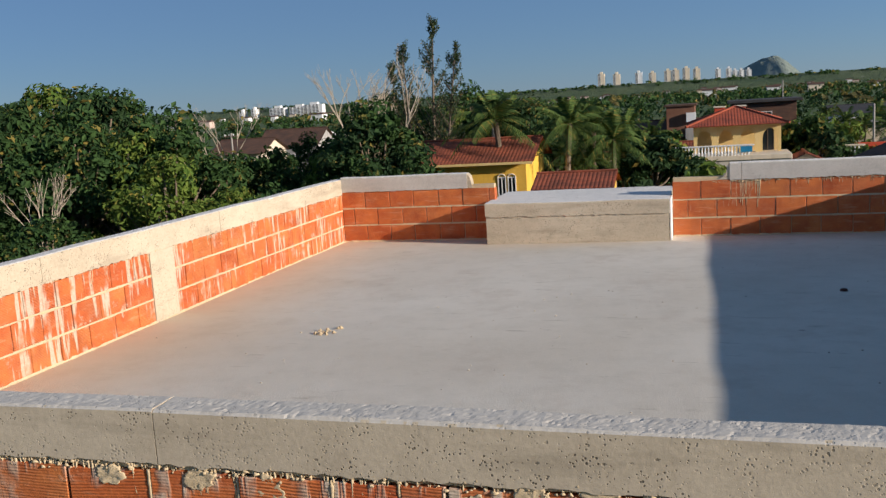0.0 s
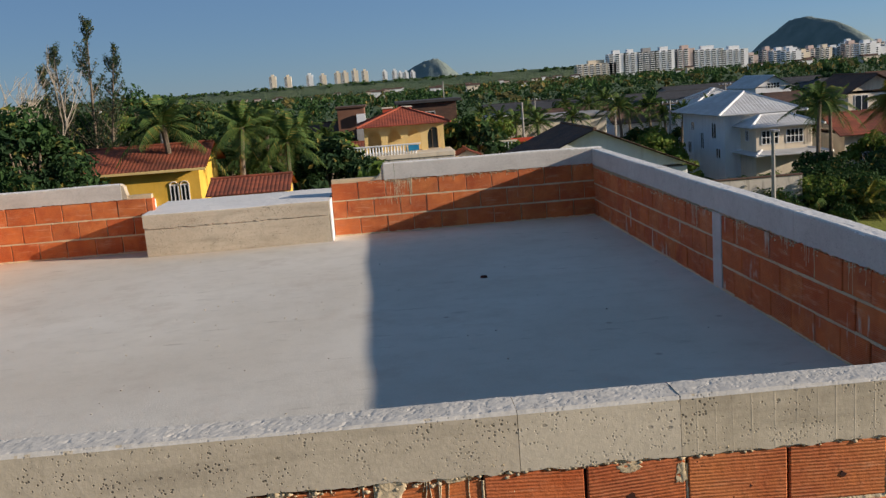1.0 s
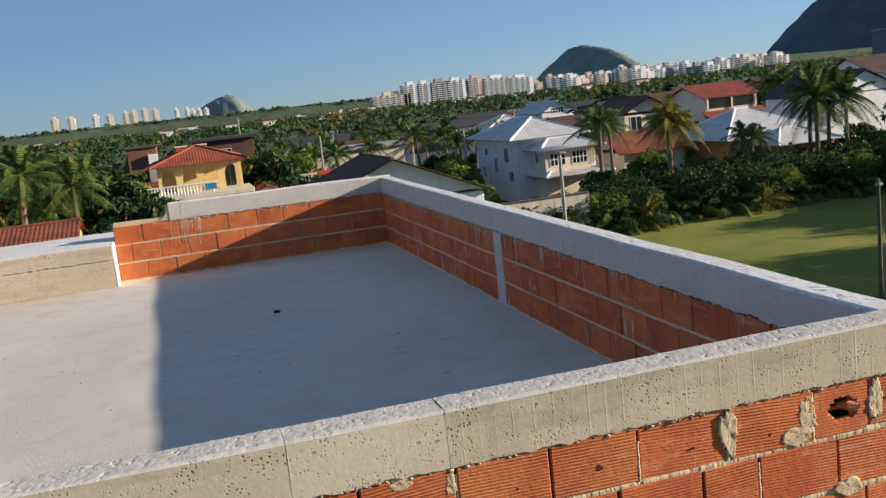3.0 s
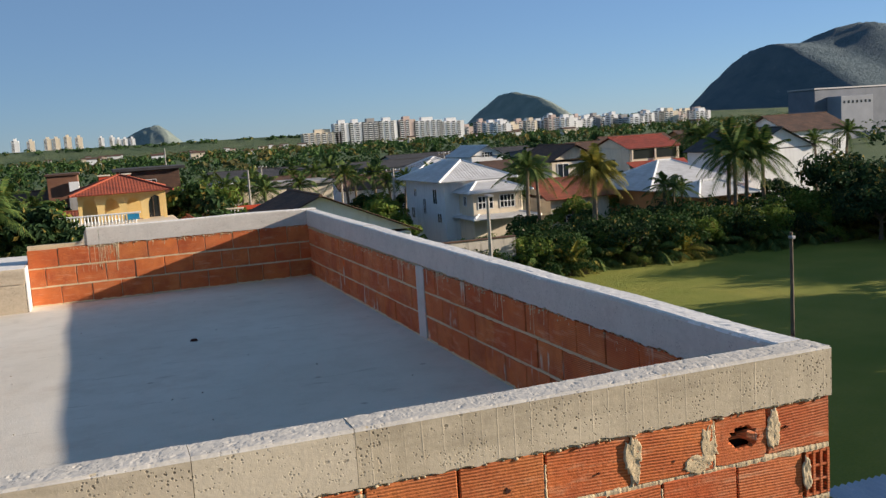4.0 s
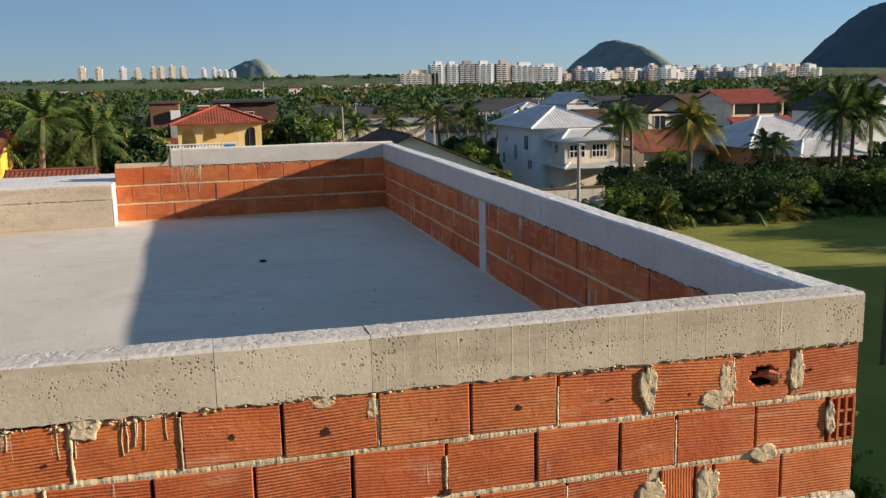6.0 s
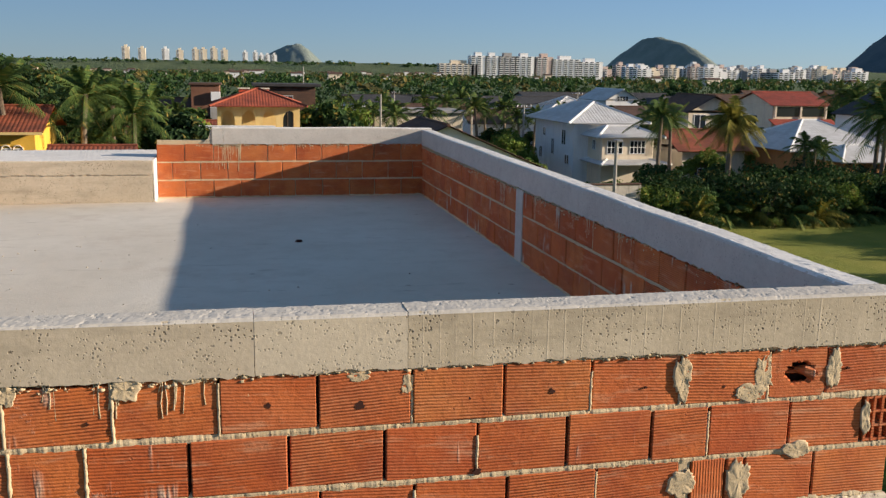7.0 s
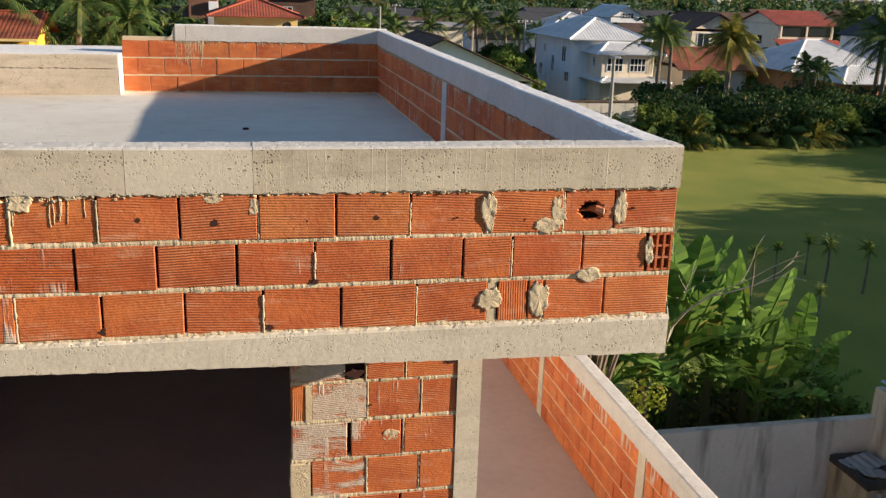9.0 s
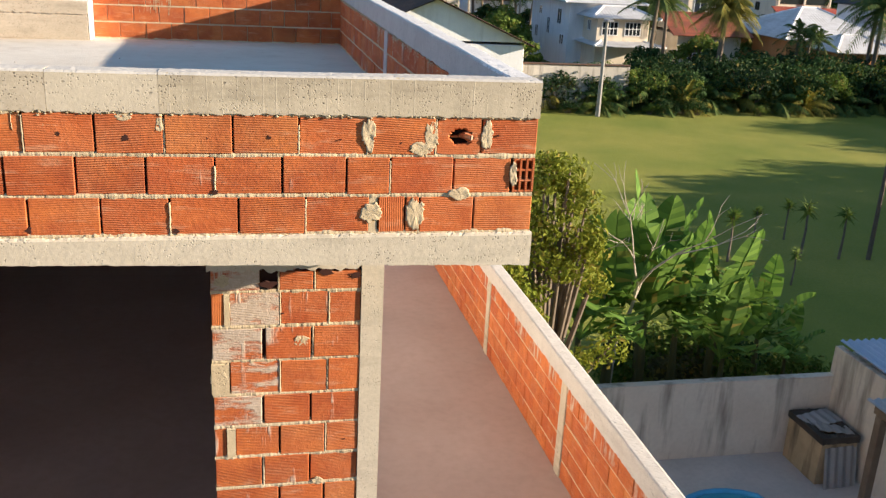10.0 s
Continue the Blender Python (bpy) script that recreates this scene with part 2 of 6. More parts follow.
BARK = plain("bark", (0.13, 0.10, 0.07), (0.22, 0.17, 0.12), 5, 0.9)
TWIG = plain("pale_twig", (0.34, 0.28, 0.21), (0.46, 0.40, 0.31), 6, 0.85)
LEAF = foliage("broad_leaf", (0.024, 0.056, 0.019), (0.062, 0.120, 0.032))
LEAF_DARK = foliage("dark_leaf", (0.017, 0.041, 0.017), (0.042, 0.082, 0.028))
LEAF_LIGHT = foliage("light_leaf", (0.070, 0.128, 0.021), (0.174, 0.232, 0.041), dry=0.12)
LEAF_OLIVE = foliage("olive_leaf", (0.070, 0.075, 0.029), (0.151, 0.134, 0.052), dry=0.2)
LEAF_YELLOW = foliage("yellow_green_leaf", (0.139, 0.186, 0.018), (0.302, 0.314, 0.034), dry=0.1)
FROND = foliage("palm_frond", (0.041, 0.084, 0.025), (0.118, 0.174, 0.041), dry=0.12)
FROND_GOLD = foliage("golden_frond", (0.098, 0.118, 0.022), (0.278, 0.236, 0.041), dry=0.3)
BANANA = foliage("banana_leaf", (0.075, 0.155, 0.028), (0.20, 0.33, 0.055), dry=0.06)
NEEDLE = foliage("casuarina_needles", (0.029, 0.052, 0.026), (0.064, 0.098, 0.046))


def ground_material():
    k = Mat("grass_and_scrub", 0.95)
    grass = k.mix(k.ramp(k.noise(0.16, 5), 0.35, 0.65), (0.155, 0.185, 0.020), (0.26, 0.245, 0.040))
    grass = k.mix(k.ramp(k.noise(9, 5, 0.7), 0.4, 0.7, 0, 0.5), grass, (0.10, 0.135, 0.016))
    scrub = k.mix(k.ramp(k.noise(0.02, 8, 0.65), 0.35, 0.65), (0.035, 0.07, 0.02), (0.08, 0.11, 0.035))
    sep = k.t.nodes.new("ShaderNodeSeparateXYZ")
    k.t.links.new(k.pos, sep.inputs[0])
    far = k.ramp(sep.outputs[1], 58, 62)
    west = k.ramp(sep.outputs[0], 4.0, 2.0)
    edge = k.maths("MAXIMUM", far, west)
    return k.done(k.mix(edge, grass, scrub), k.noise(30, 5, 0.7), 0.7, 0.05)


GROUND = ground_material()


# ---- mesh helpers ----
class Geo:
    """Gathers vertices and faces of one mesh."""

    def __init__(self):
        self.v, self.f = [], []

    def add(self, verts, faces):
        n = len(self.v)
        self.v.extend(tuple(p) for p in verts)
        self.f.extend(tuple(i + n for i in f) for f in faces)
        return self

    def box(self, x0, y0, z0, x1, y1, z1):
        return self.add([(x, y, z) for z in (z0, z1) for x, y in ((x0, y0), (x1, y0), (x1, y1), (x0, y1))],
                        [(3, 2, 1, 0), (4, 5, 6, 7), (0, 1, 5, 4), (1, 2, 6, 5), (2, 3, 7, 6), (3, 0, 4, 7)])

    def block(self, x0, y0, z0, x1, y1, z1, c=0.004):
        """A box with chamfered edges."""
        b = bmesh.new()
        bmesh.ops.create_cube(b, size=1)
        for v in b.verts:
            v.co = Vector((x0 if v.co.x < 0 else x1, y0 if v.co.y < 0 else y1, z0 if v.co.z < 0 else z1))
        bmesh.ops.bevel(b, geom=b.edges[:], offset=c, segments=1, affect="EDGES")
        b.verts.ensure_lookup_table()
        b.verts.index_update()
        self.add([v.co[:] for v in b.verts], [[v.index for v in f.verts] for f in b.faces])
        b.free()
        return self

    def prism(self, poly, axis, a, b):
        """A polygon of (u, v) drawn out along an axis from a to b."""
        n = len(poly)
        put = {"x": lambda u, v, w: (w, u, v), "y": lambda u, v, w: (u, w, v), "z": lambda u, v, w: (u, v, w)}[axis]
        vs = [put(u, v, a) for u, v in poly] + [put(u, v, b) for u, v in poly]
        return self.add(vs, [tuple(range(n))[::-1], tuple(range(n, 2 * n))] + [(i, (i + 1) % n, n + (i + 1) % n, n + i) for i in range(n)])

    def tube(self, pts, radii, sides=6):
        pts = [Vector(p) for p in pts]
        rings = []
        for i, p in enumerate(pts):
            d = (pts[min(i + 1, len(pts) - 1)] - pts[max(i - 1, 0)]).normalized()
            a = d.orthogonal().normalized()
            c = d.cross(a)
            r = radii[i] if isinstance(radii, (list, tuple)) else radii
            rings.append([p + r * (math.cos(t) * a + math.sin(t) * c) for t in (2 * math.pi * j / sides for j in range(sides))])
        n = sides
        fs = [(i * n + j, i * n + (j + 1) % n, (i + 1) * n + (j + 1) % n, (i + 1) * n + j) for i in range(len(pts) - 1) for j in range(n)]
        fs += [tuple(range(n))[::-1], tuple(range((len(pts) - 1) * n, len(pts) * n))]
        return self.add([v for r in rings for v in r], fs)

    def mesh(self, name, material, smooth=False):
        me = bpy.data.meshes.new(name)
        me.from_pydata(self.v, [], self.f)
        me.materials.append(material)
        if smooth:
            me.shade_smooth()
        me.update()
        return me


def part(name, geo, material, parent, label="", smooth=False):
    me = geo.mesh(name, material, smooth) if isinstance(geo, Geo) else geo
    ob = new(name, me)
    ob.parent = parent
    return tagged(ob, label)


def cast(name, geo, material, lit_skin, parent):
    """A cast piece whose upper faces carry a paler skin, coloured as sky-lit."""
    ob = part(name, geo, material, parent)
    ob.data.materials.append(lit_skin)
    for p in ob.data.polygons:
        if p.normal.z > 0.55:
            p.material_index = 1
    return ob


def thing(name, label, category, group="", kind="", at=None):
    ob = new(name)
    ob.empty_display_size = 0.2
    if at:
        ob.matrix_basis = at
    return tagged(ob, label, category, group, kind)


def rough_bar(x0, x1, y0, y1, z0, z1, step, amp, ragged=0.0, slope=0.0, seed=0):
    """A cast bar along x, its faces uneven, its top pitted and its lower edge ragged; z rises by slope over its length."""
    nx = max(2, int((x1 - x0) / step))
    ny, nz = max(2, int((y1 - y0) / step)), max(2, int((z1 - z0) / step))
    loop = [(y0, z0 + (z1 - z0) * i / nz) for i in range(nz)] + [(y0 + (y1 - y0) * i / ny, z1) for i in range(ny)]
    loop += [(y1, z1 - (z1 - z0) * i / nz) for i in range(nz)] + [(y1 - (y1 - y0) * i / ny, z0) for i in range(ny)]
    n, vs = len(loop), []
    cy, cz = 0.5 * (y0 + y1), 0.5 * (z0 + z1)
    for i in range(nx + 1):
        x = x0 + (x1 - x0) * i / nx
        up = slope * i / nx
        for y, z in loop:
            q = Vector((x * 24 + seed, y * 24, z * 24))
            d = noise.noise(q * 1.5) * 0.6 + noise.noise(q * 4.1) * 0.6
            low = noise.noise(Vector((x * 1.7 + seed, y, 3.1)))
            dz = amp * (d + max(0.0, -d - 0.25) * -2.2) if z == z1 else 0.0
            if z == z0:
                dz = ragged * (noise.noise(Vector((x * 31, 7.0 + seed, 0))) - 0.3 + 0.8 * noise.noise(Vector((x * 9, 1.0 + seed, 0))))
            rnd = 0.004 if (z == z1 and (y == y0 or y == y1)) else 0.0
            dy = (amp * 0.10 * d - rnd) * (-1 if y < cy else 1) if (y == y0 or y == y1) else 0.0
            vs.append((x, y + dy, z + dz - rnd + up + 0.006 * low * (z == z1)))
    fs = [(i * n + j, (i + 1) * n + j, (i + 1) * n + (j + 1) % n, i * n + (j + 1) % n) for i in range(nx) for j in range(n)]
    g = Geo().add(vs, fs)
    g.f += [tuple(range(n)), tuple(range(nx * n, nx * n + n))[::-1]]
    return g


def turned(g, m):
    g.v = [tuple(m @ Vector(p)) for p in g.v]
    return g


def bed(x0, x1, y0, y1, z, h, out, step=0.012, seed=0):
    """A mortar bed joint: an uneven ridge that squeezes out on both faces."""
    nx, vs = max(2, int((x1 - x0) / step)), []
    for i in range(nx + 1):
        x = x0 + (x1 - x0) * i / nx
        a, b = noise.noise(Vector((x * 17, seed, 0))), noise.noise(Vector((x * 62, seed, 5)))
        c = noise.noise(Vector((x * 150, seed, 9)))
        o, t = out * (0.5 + 0.5 * a + 0.35 * b + 0.2 * c), h * (0.5 + 0.22 * a + 0.18 * b + 0.1 * c)
        vs += [(x, y0 - o * 0.3, z + t), (x, y0 - o, z), (x, y0 - o * 0.4, z - t), (x, y1 + o * 0.4, z - t), (x, y1 + o, z), (x, y1 + o * 0.3, z + t)]
    return Geo().add(vs, [(i * 6 + j, i * 6 + 6 + j, i * 6 + 6 + (j + 1) % 6, i * 6 + (j + 1) % 6) for i in range(nx) for j in range(6)])


BLOCKS = {}


def brick_mesh(w, d, h, material):
    """A clay block, centred; alike sizes share one mesh."""
    key = (round(w, 3), round(d, 3), round(h, 3), material.name)
    if key not in BLOCKS:
        BLOCKS[key] = Geo().block(-w / 2, -d / 2, -h / 2, w / 2, d / 2, h / 2, 0.003).mesh("brick", material)
    return BLOCKS[key]


def lay(parent, m, joints, y0, y1, z0, z1, material, gap=0.008, rng=random.Random(1), wild=0.002):
    """One course of bricks between the joints, laid along the local x of m."""
    for a, b in zip(joints, joints[1:]):
        if b - a < 0.03:
            continue
        ob = part("brick", brick_mesh(round(b - a - gap, 3), y1 - y0, z1 - z0 - 0.012, material), material, parent)
        ob.matrix_basis = m @ pose((a + b) / 2, (y0 + y1) / 2 + rng.uniform(-wild, wild), (z0 + z1) / 2 + rng.uniform(-1, 1) * wild,
                                   rng.uniform(-0.6, 0.6), rng.uniform(-0.5, 0.5), rng.uniform(-0.5, 0.5))


def spaced(a, b, step=0.25, shift=0.0, rng=random.Random(3)):
    out, x = [a], a + step * (0.5 if shift else 1.0)
    while x < b - 0.06:
        out.append(x + rng.uniform(-0.008, 0.008))
        x += step
    return out + [b]


# ---- the roof and its parapets ----
FLOOR, SLAB = 8.985, 8.845
XL, XR, YN, YF = -3.60, 2.067, 2.24, 8.82
T = 0.095
ID = Matrix.Identity(4)

ground = tagged(new("ground", Geo().add([(-4900, -4900, 0), (4900, -4900, 0), (4900, 4900, 0), (-4900, 4900, 0)], [(0, 1, 2, 3)]).mesh("ground", GROUND)),
                "sunlit lawn that turns to green scrub far off", "ground", kind="structure")


def screed_sheet():
    nx, ny = 70, 80
    vs = []
    for j in range(ny + 1):
        for i in range(nx + 1):
            x, y = XL - 0.05 + (XR - XL + 0.1) * i / nx, YN + 0.05 + (YF + 0.3 - YN) * j / ny
            vs.append((x, y, FLOOR + 0.006 * noise.noise(Vector((x * 0.9, y * 0.9, 0))) + 0.0015 * noise.noise(Vector((x * 8, y * 8, 2)))))
    n = nx + 1
    return Geo().add(vs, [(j * n + i, j * n + i + 1, (j + 1) * n + i + 1, (j + 1) * n + i) for j in range(ny) for i in range(nx)])


def roof_floor_material():
    k = Mat("roof_screed", 0.88)
    n1, n2, n3 = k.noise(0.55, 6, 0.6), k.noise(5, 6, 0.65), k.noise(90, 4, 0.7)
    col = k.mix(k.ramp(n1, 0.3, 0.7), (0.545, 0.50, 0.425), (0.645, 0.61, 0.54))
    col = k.mix(k.ramp(n2, 0.45, 0.75, 0, 0.4), col, (0.43, 0.395, 0.33))
    col = k.mix(k.ramp(n3, 0.5, 0.75, 0, 0.3), col, (0.70, 0.65, 0.59))
    scratch = k.noise(6, 5, 0.7, k.scaled(0.5, 2.2, 1))
    col = k.mix(k.ramp(scratch, 0.61, 0.72, 0, 0.55), col, (0.30, 0.265, 0.215))
    col = k.mix(k.ramp(k.noise(1.7, 7, 0.7), 0.56, 0.74, 0, 0.5), col, (0.42, 0.35, 0.285))
    spots = k.ramp(k.voronoi(2.1), 0.02, 0.05)
    col = k.mix(k.maths("MULTIPLY", k.maths("SUBTRACT", 1.0, spots), 0.5), col, (0.20, 0.16, 0.13))
    sep = k.t.nodes.new("ShaderNodeSeparateXYZ")
    k.t.links.new(k.pos, sep.inputs[0])
    wob = k.maths("MULTIPLY", n1, 1.2)
    ochre = k.maths("MAXIMUM", k.ramp(k.maths("ADD", sep.outputs[0], wob), -1.9, -3.0), k.ramp(k.maths("SUBTRACT", sep.outputs[1], wob), 7.7, 8.4))
    col = k.mix(k.maths("MULTIPLY", ochre, 0.6), col, (0.60, 0.44, 0.28))
    nick = k.ramp(k.maths("ADD", k.voronoi(7.0, k.scaled(1, 0.7, 1)), k.ramp(k.noise(3, 5, 0.7), 0.42, 0.66, 0.2, -0.01)), 0.02, 0.05, 1, 0)
    col = k.mix(k.maths("MULTIPLY", nick, 0.7), col, (0.13, 0.11, 0.09))
    return k.done(col, k.maths("ADD", n3, k.maths("SUBTRACT", n2, nick)), 0.3, 0.006)


floor = tagged(new("floor", screed_sheet().mesh("floor", roof_floor_material(), True)), "pale cement screed of the flat roof, dusty and stained", "floor", kind="structure")
def thinned(g):
    """The slab's soffit rises a little to the west."""
    mid = (SLAB + FLOOR) / 2
    g.v = [(x, y, z + (min(0.05, 0.02 * (2.16 - x)) if z < mid else 0.0)) for x, y, z in g.v]
    return g


slab = tagged(new("roof_slab", thinned(rough_bar(-3.8, 2.16, YN - 0.004, 9.68, SLAB, FLOOR - 0.012, 0.05, 0.004, 0.0)).mesh("roof_slab", CONCRETE)),
              "cast concrete roof slab with a rough edge", "slab", kind="structure")
# finer front edge of the slab
edge = part("slab_edge", thinned(rough_bar(-3.8, 2.165, YN - 0.010, YN + 0.03, SLAB - 0.004, FLOOR - 0.004, 0.012, 0.005, 0.003, seed=4)), SMOOTH, slab)


def runs(name, parent, x0, x1, y, ztop, count, seed, m=ID, long=0.10, crust=0.012, lump=0.006):
    """Mortar that dripped from the cap over the brick faces, with a crust of lumps under the cap."""
    rng, g = random.Random(seed), Geo()
    for _ in range(count):
        x = rng.uniform(x0, x1)
        l, w = long * rng.random() ** 2 + 0.006, rng.uniform(0.001, 0.0032)
        pts = [(x + rng.uniform(-1, 1) * 0.002 * i, y + 0.0015, ztop + 0.006 - l * i / 3) for i in range(4)]
        g.tube(pts, [w * 1.5, w, w * 0.7, w * 1.1], 5)
    for _ in range(count * 2):
        x, z, r = rng.uniform(x0, x1), ztop + 0.006 - crust * 1.5 * rng.random() ** 1.6, lump * 0.25 + lump * rng.random() ** 2
        g.tube([(x - r, y + 0.002, z), (x, y - r * 0.35, z + r * rng.uniform(-0.6, 0.6)), (x + r * rng.uniform(0.6, 1.6), y + 0.002, z - r * 0.3)], [r * 0.5, r * 0.8, r * 0.3], 5)
    ob = part(name, turned(g, m), MORTAR, parent, smooth=True)
    return tagged(ob, kind="stuff")


def splat(parent, x, y, z, r, seed, m=ID, ry=1.0):
    """A ragged dab of mortar smeared flat on a wall face."""
    n, rings = 44, (1.0, 0.94, 0.84, 0.68, 0.5, 0.28)
    off = []
    for i in range(n):
        c, w = math.cos(2 * math.pi * i / n), math.sin(2 * math.pi * i / n)
        off.append(0.88 + 0.32 * noise.noise(Vector((1.6 * c, 1.6 * w, seed))) + 0.16 * noise.noise(Vector((7 * c, 7 * w, seed))) + 0.2 * noise.noise(Vector((17 * c, 17 * w, seed))))
    vs = []
    for s in rings:
        for i in range(n):
            u, v = r * s * off[i] * math.cos(2 * math.pi * i / n), ry * r * s * off[i] * math.sin(2 * math.pi * i / n)
            p = Vector((x + u, z + v, seed))
            vs.append((x + u, y + 0.003 - (0.0 if s == 1.0 else 0.005 + 0.003 * noise.noise(p * 45) + 0.002 * noise.noise(p * 120)), z + v))
    vs.append((x, y - 0.002, z))
    k = len(rings) - 1
    fs = [(a * n + i, a * n + (i + 1) % n, a * n + n + (i + 1) % n, a * n + n + i) for a in range(k) for i in range(n)]
    fs += [(k * n + i, k * n + (i + 1) % n, (k + 1) * n) for i in range(n)]
    part("mortar_dab", turned(Geo().add(vs, fs), m), MORTAR, parent, smooth=True)


def perpend(parent, x, y, z0, z1, seed, wide=0.006, out=0.004):
    """An upright joint filled with mortar that bulges out unevenly."""
    n, vs = 16, []
    for i in range(n + 1):
        z = z0 + (z1 - z0) * i / n
        a, b = noise.noise(Vector((seed, z * 60, 0))), noise.noise(Vector((seed, z * 150, 4)))
        l, r, o = wide * (0.8 + 0.5 * a + 0.4 * b), wide * (0.8 - 0.5 * a + 0.5 * b), out * (0.5 + 0.6 * b)
        vs += [(x - l, y + 0.006, z), (x - l * 0.6, y - o, z), (x + r * 0.6, y - o * 0.8, z), (x + r, y + 0.006, z)]
    fs = [(4 * i + j, 4 * i + j + 1, 4 * i + j + 5, 4 * i + j + 4) for i in range(n) for j in range(3)]
    part("mortar_joint", Geo().add(vs, fs), MORTAR, parent, smooth=True)


rng = random.Random(11)
# front parapet
front = thing("wall_south", "red hollow clay block parapet under a rough concrete cap", "wall", kind="structure")
ZB = (9.444, 9.290, 9.135, 8.980)
rows_front = [
    spaced(-3.7, -1.93) + [-1.68, -1.435, -1.184, -0.934, -0.764, -0.649, -0.415, -0.204, 0.037, 0.281, 0.519, 0.755, 0.996, 1.235, 1.491, 1.753, 1.934, 2.16],
    spaced(-3.7, -1.68, shift=1) + [-1.43, -1.19, -0.94, -0.70, -0.45, -0.199, -0.03, 0.208, 0.446, 0.686, 0.929, 1.174, 1.414, 1.581, 1.829, 2.062],
    spaced(-3.7, -1.95) + [-1.70, -1.45, -1.21, -0.96, -0.71, -0.46, -0.22, 0.028, 0.275, 0.522, 0.764, 1.012, 1.261, 1.505, 1.537, 1.644, 1.70, 1.918, 2.16],
]
for r, js in enumerate(rows_front):
    js = [a for i, a in enumerate(js) if i == 0 or a - js[i - 1] > 0.01]
    for a, b in zip(js, js[1:]):
        up = r == 2 and abs(a - 1.537) < 0.01
        holed = r == 0 and abs(a - 1.753) < 0.01
        if holed or (r == 2 and abs(a - 1.505) < 0.01):
            continue
        lay(front, ID, [a, b], YN, YN + T, ZB[r + 1], ZB[r], BRICK_UP if up else (BRICK_RUN if a < -0.02 else BRICK), 0.007, rng, 0.003)


def broken_brick(parent, x0, x1, z0, z1):
    """A block with an oval hole knocked through its face, the webs and a shard showing inside."""
    q, n = random.Random(77), 32
    cx, cz = x0 + 0.093, (z0 + z1) / 2 - 0.004
    front_rim, back_rim, edge_rim = [], [], []
    for i in range(n):
        a = 2 * math.pi * i / n
        c, w = math.cos(a), math.sin(a)
        t = min((x1 - cx) / c if c > 1e-6 else ((x0 - cx) / c if c < -1e-6 else 9), (z1 - cz) / w if w > 1e-6 else ((z0 - cz) / w if w < -1e-6 else 9))
        edge_rim.append((cx + t * c, YN, cz + t * w))
        k = q.uniform(0.82, 1.14)
        front_rim.append((cx + 0.050 * k * c, YN + 0.0005, cz + 0.037 * k * w))
        back_rim.append((cx + 0.042 * k * c, YN + 0.014, cz + 0.030 * k * w))
    outer = [(x, YN + T, z) for x, _, z in edge_rim]
    g = Geo().add(outer + edge_rim + front_rim + back_rim, [(j * n + i, j * n + (i + 1) % n, (j + 1) * n + (i + 1) % n, (j + 1) * n + i) for j in range(3) for i in range(n)])
    b = part("brick", g, BRICK, parent, "clay block with its face broken open")
    # near-black back panel, the hole's shade put into its colour
    part("cavity_shade", Geo().box(x0 + 0.01, YN + 0.045, z0 + 0.01, x1 - 0.01, YN + 0.06, z1 - 0.01), HOLE, b)
    part("web", Geo().block(x0 + 0.03, YN + 0.02, cz - 0.006, x1 - 0.03, YN + 0.05, cz + 0.002, 0.002), BRICK, b)
    part("shard", Geo().tube([(cx - 0.002, YN + 0.03, cz + 0.002), (cx + 0.018, YN + 0.012, cz + 0.006), (cx + 0.034, YN + 0.008, cz - 0.003), (cx + 0.05, YN + 0.02, cz)], [0.008, 0.015, 0.019, 0.009], 7), BRICK_RUN, b)


for r, js in enumerate(rows_front):
    for x in js[1:-1]:
        if x > -2.0 and abs(x - 2.062) > 0.01 and not (r == 2 and 1.49 < x < 1.71):
            k = 0.9 if x < 0.05 else 0.38
            if rng.random() < k:
                perpend(front, x, YN, ZB[r + 1] + 0.004, ZB[r] - 0.004 - (0.05 * rng.random() if x > 0.05 else 0), x * 7 + r, 0.0065 if x < 0.05 else 0.005, 0.005 if x < 0.05 else 0.002)
part("mortar_fill", rough_bar(1.503, 1.535, YN + 0.004, YN + 0.08, ZB[3] + 0.005, ZB[2], 0.008, 0.004, seed=33), MORTAR, front)
broken_brick(front, 1.759, 1.929, ZB[1] + 0.006, ZB[0] - 0.006)


def hollow_end(parent, m, w, h, d):
    """The open end of a hollow block: three by three cells."""
    g = Geo()
    t = 0.008
    cw, ch = (w - 4 * t) / 3, (h - 4 * t) / 3
    for i in range(4):
        g.box(-w / 2 + i * (cw + t), 0, -h / 2, -w / 2 + i * (cw + t) + t, d, h / 2)
        for j in range(3):
            g.box(-w / 2 + t + j * (cw + t), 0.0012, -h / 2 + i * (ch + t), -w / 2 + t + j * (cw + t) + cw, d, -h / 2 + i * (ch + t) + t)
    ob = part("brick", turned(g, m), BRICK, parent, "hollow clay block seen on its open end")
    # panel behind the cells, near-black to give their inner shade
    part("cavity_shade", turned(Geo().box(-w / 2, 0.06, -h / 2, w / 2, 0.07, h / 2), m), HOLE, ob)


hollow_end(front, pose(2.115, YN + 0.003, (ZB[1] + ZB[2]) / 2), 0.085, 0.135, T - 0.006)
# core in near-black, the shade of open joints put into its colour
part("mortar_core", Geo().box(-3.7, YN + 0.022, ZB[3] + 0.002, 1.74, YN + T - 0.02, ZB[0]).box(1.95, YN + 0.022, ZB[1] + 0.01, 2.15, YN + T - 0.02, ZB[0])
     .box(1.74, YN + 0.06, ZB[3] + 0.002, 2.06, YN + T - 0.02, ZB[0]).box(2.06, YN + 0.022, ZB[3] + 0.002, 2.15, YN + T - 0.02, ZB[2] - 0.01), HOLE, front)
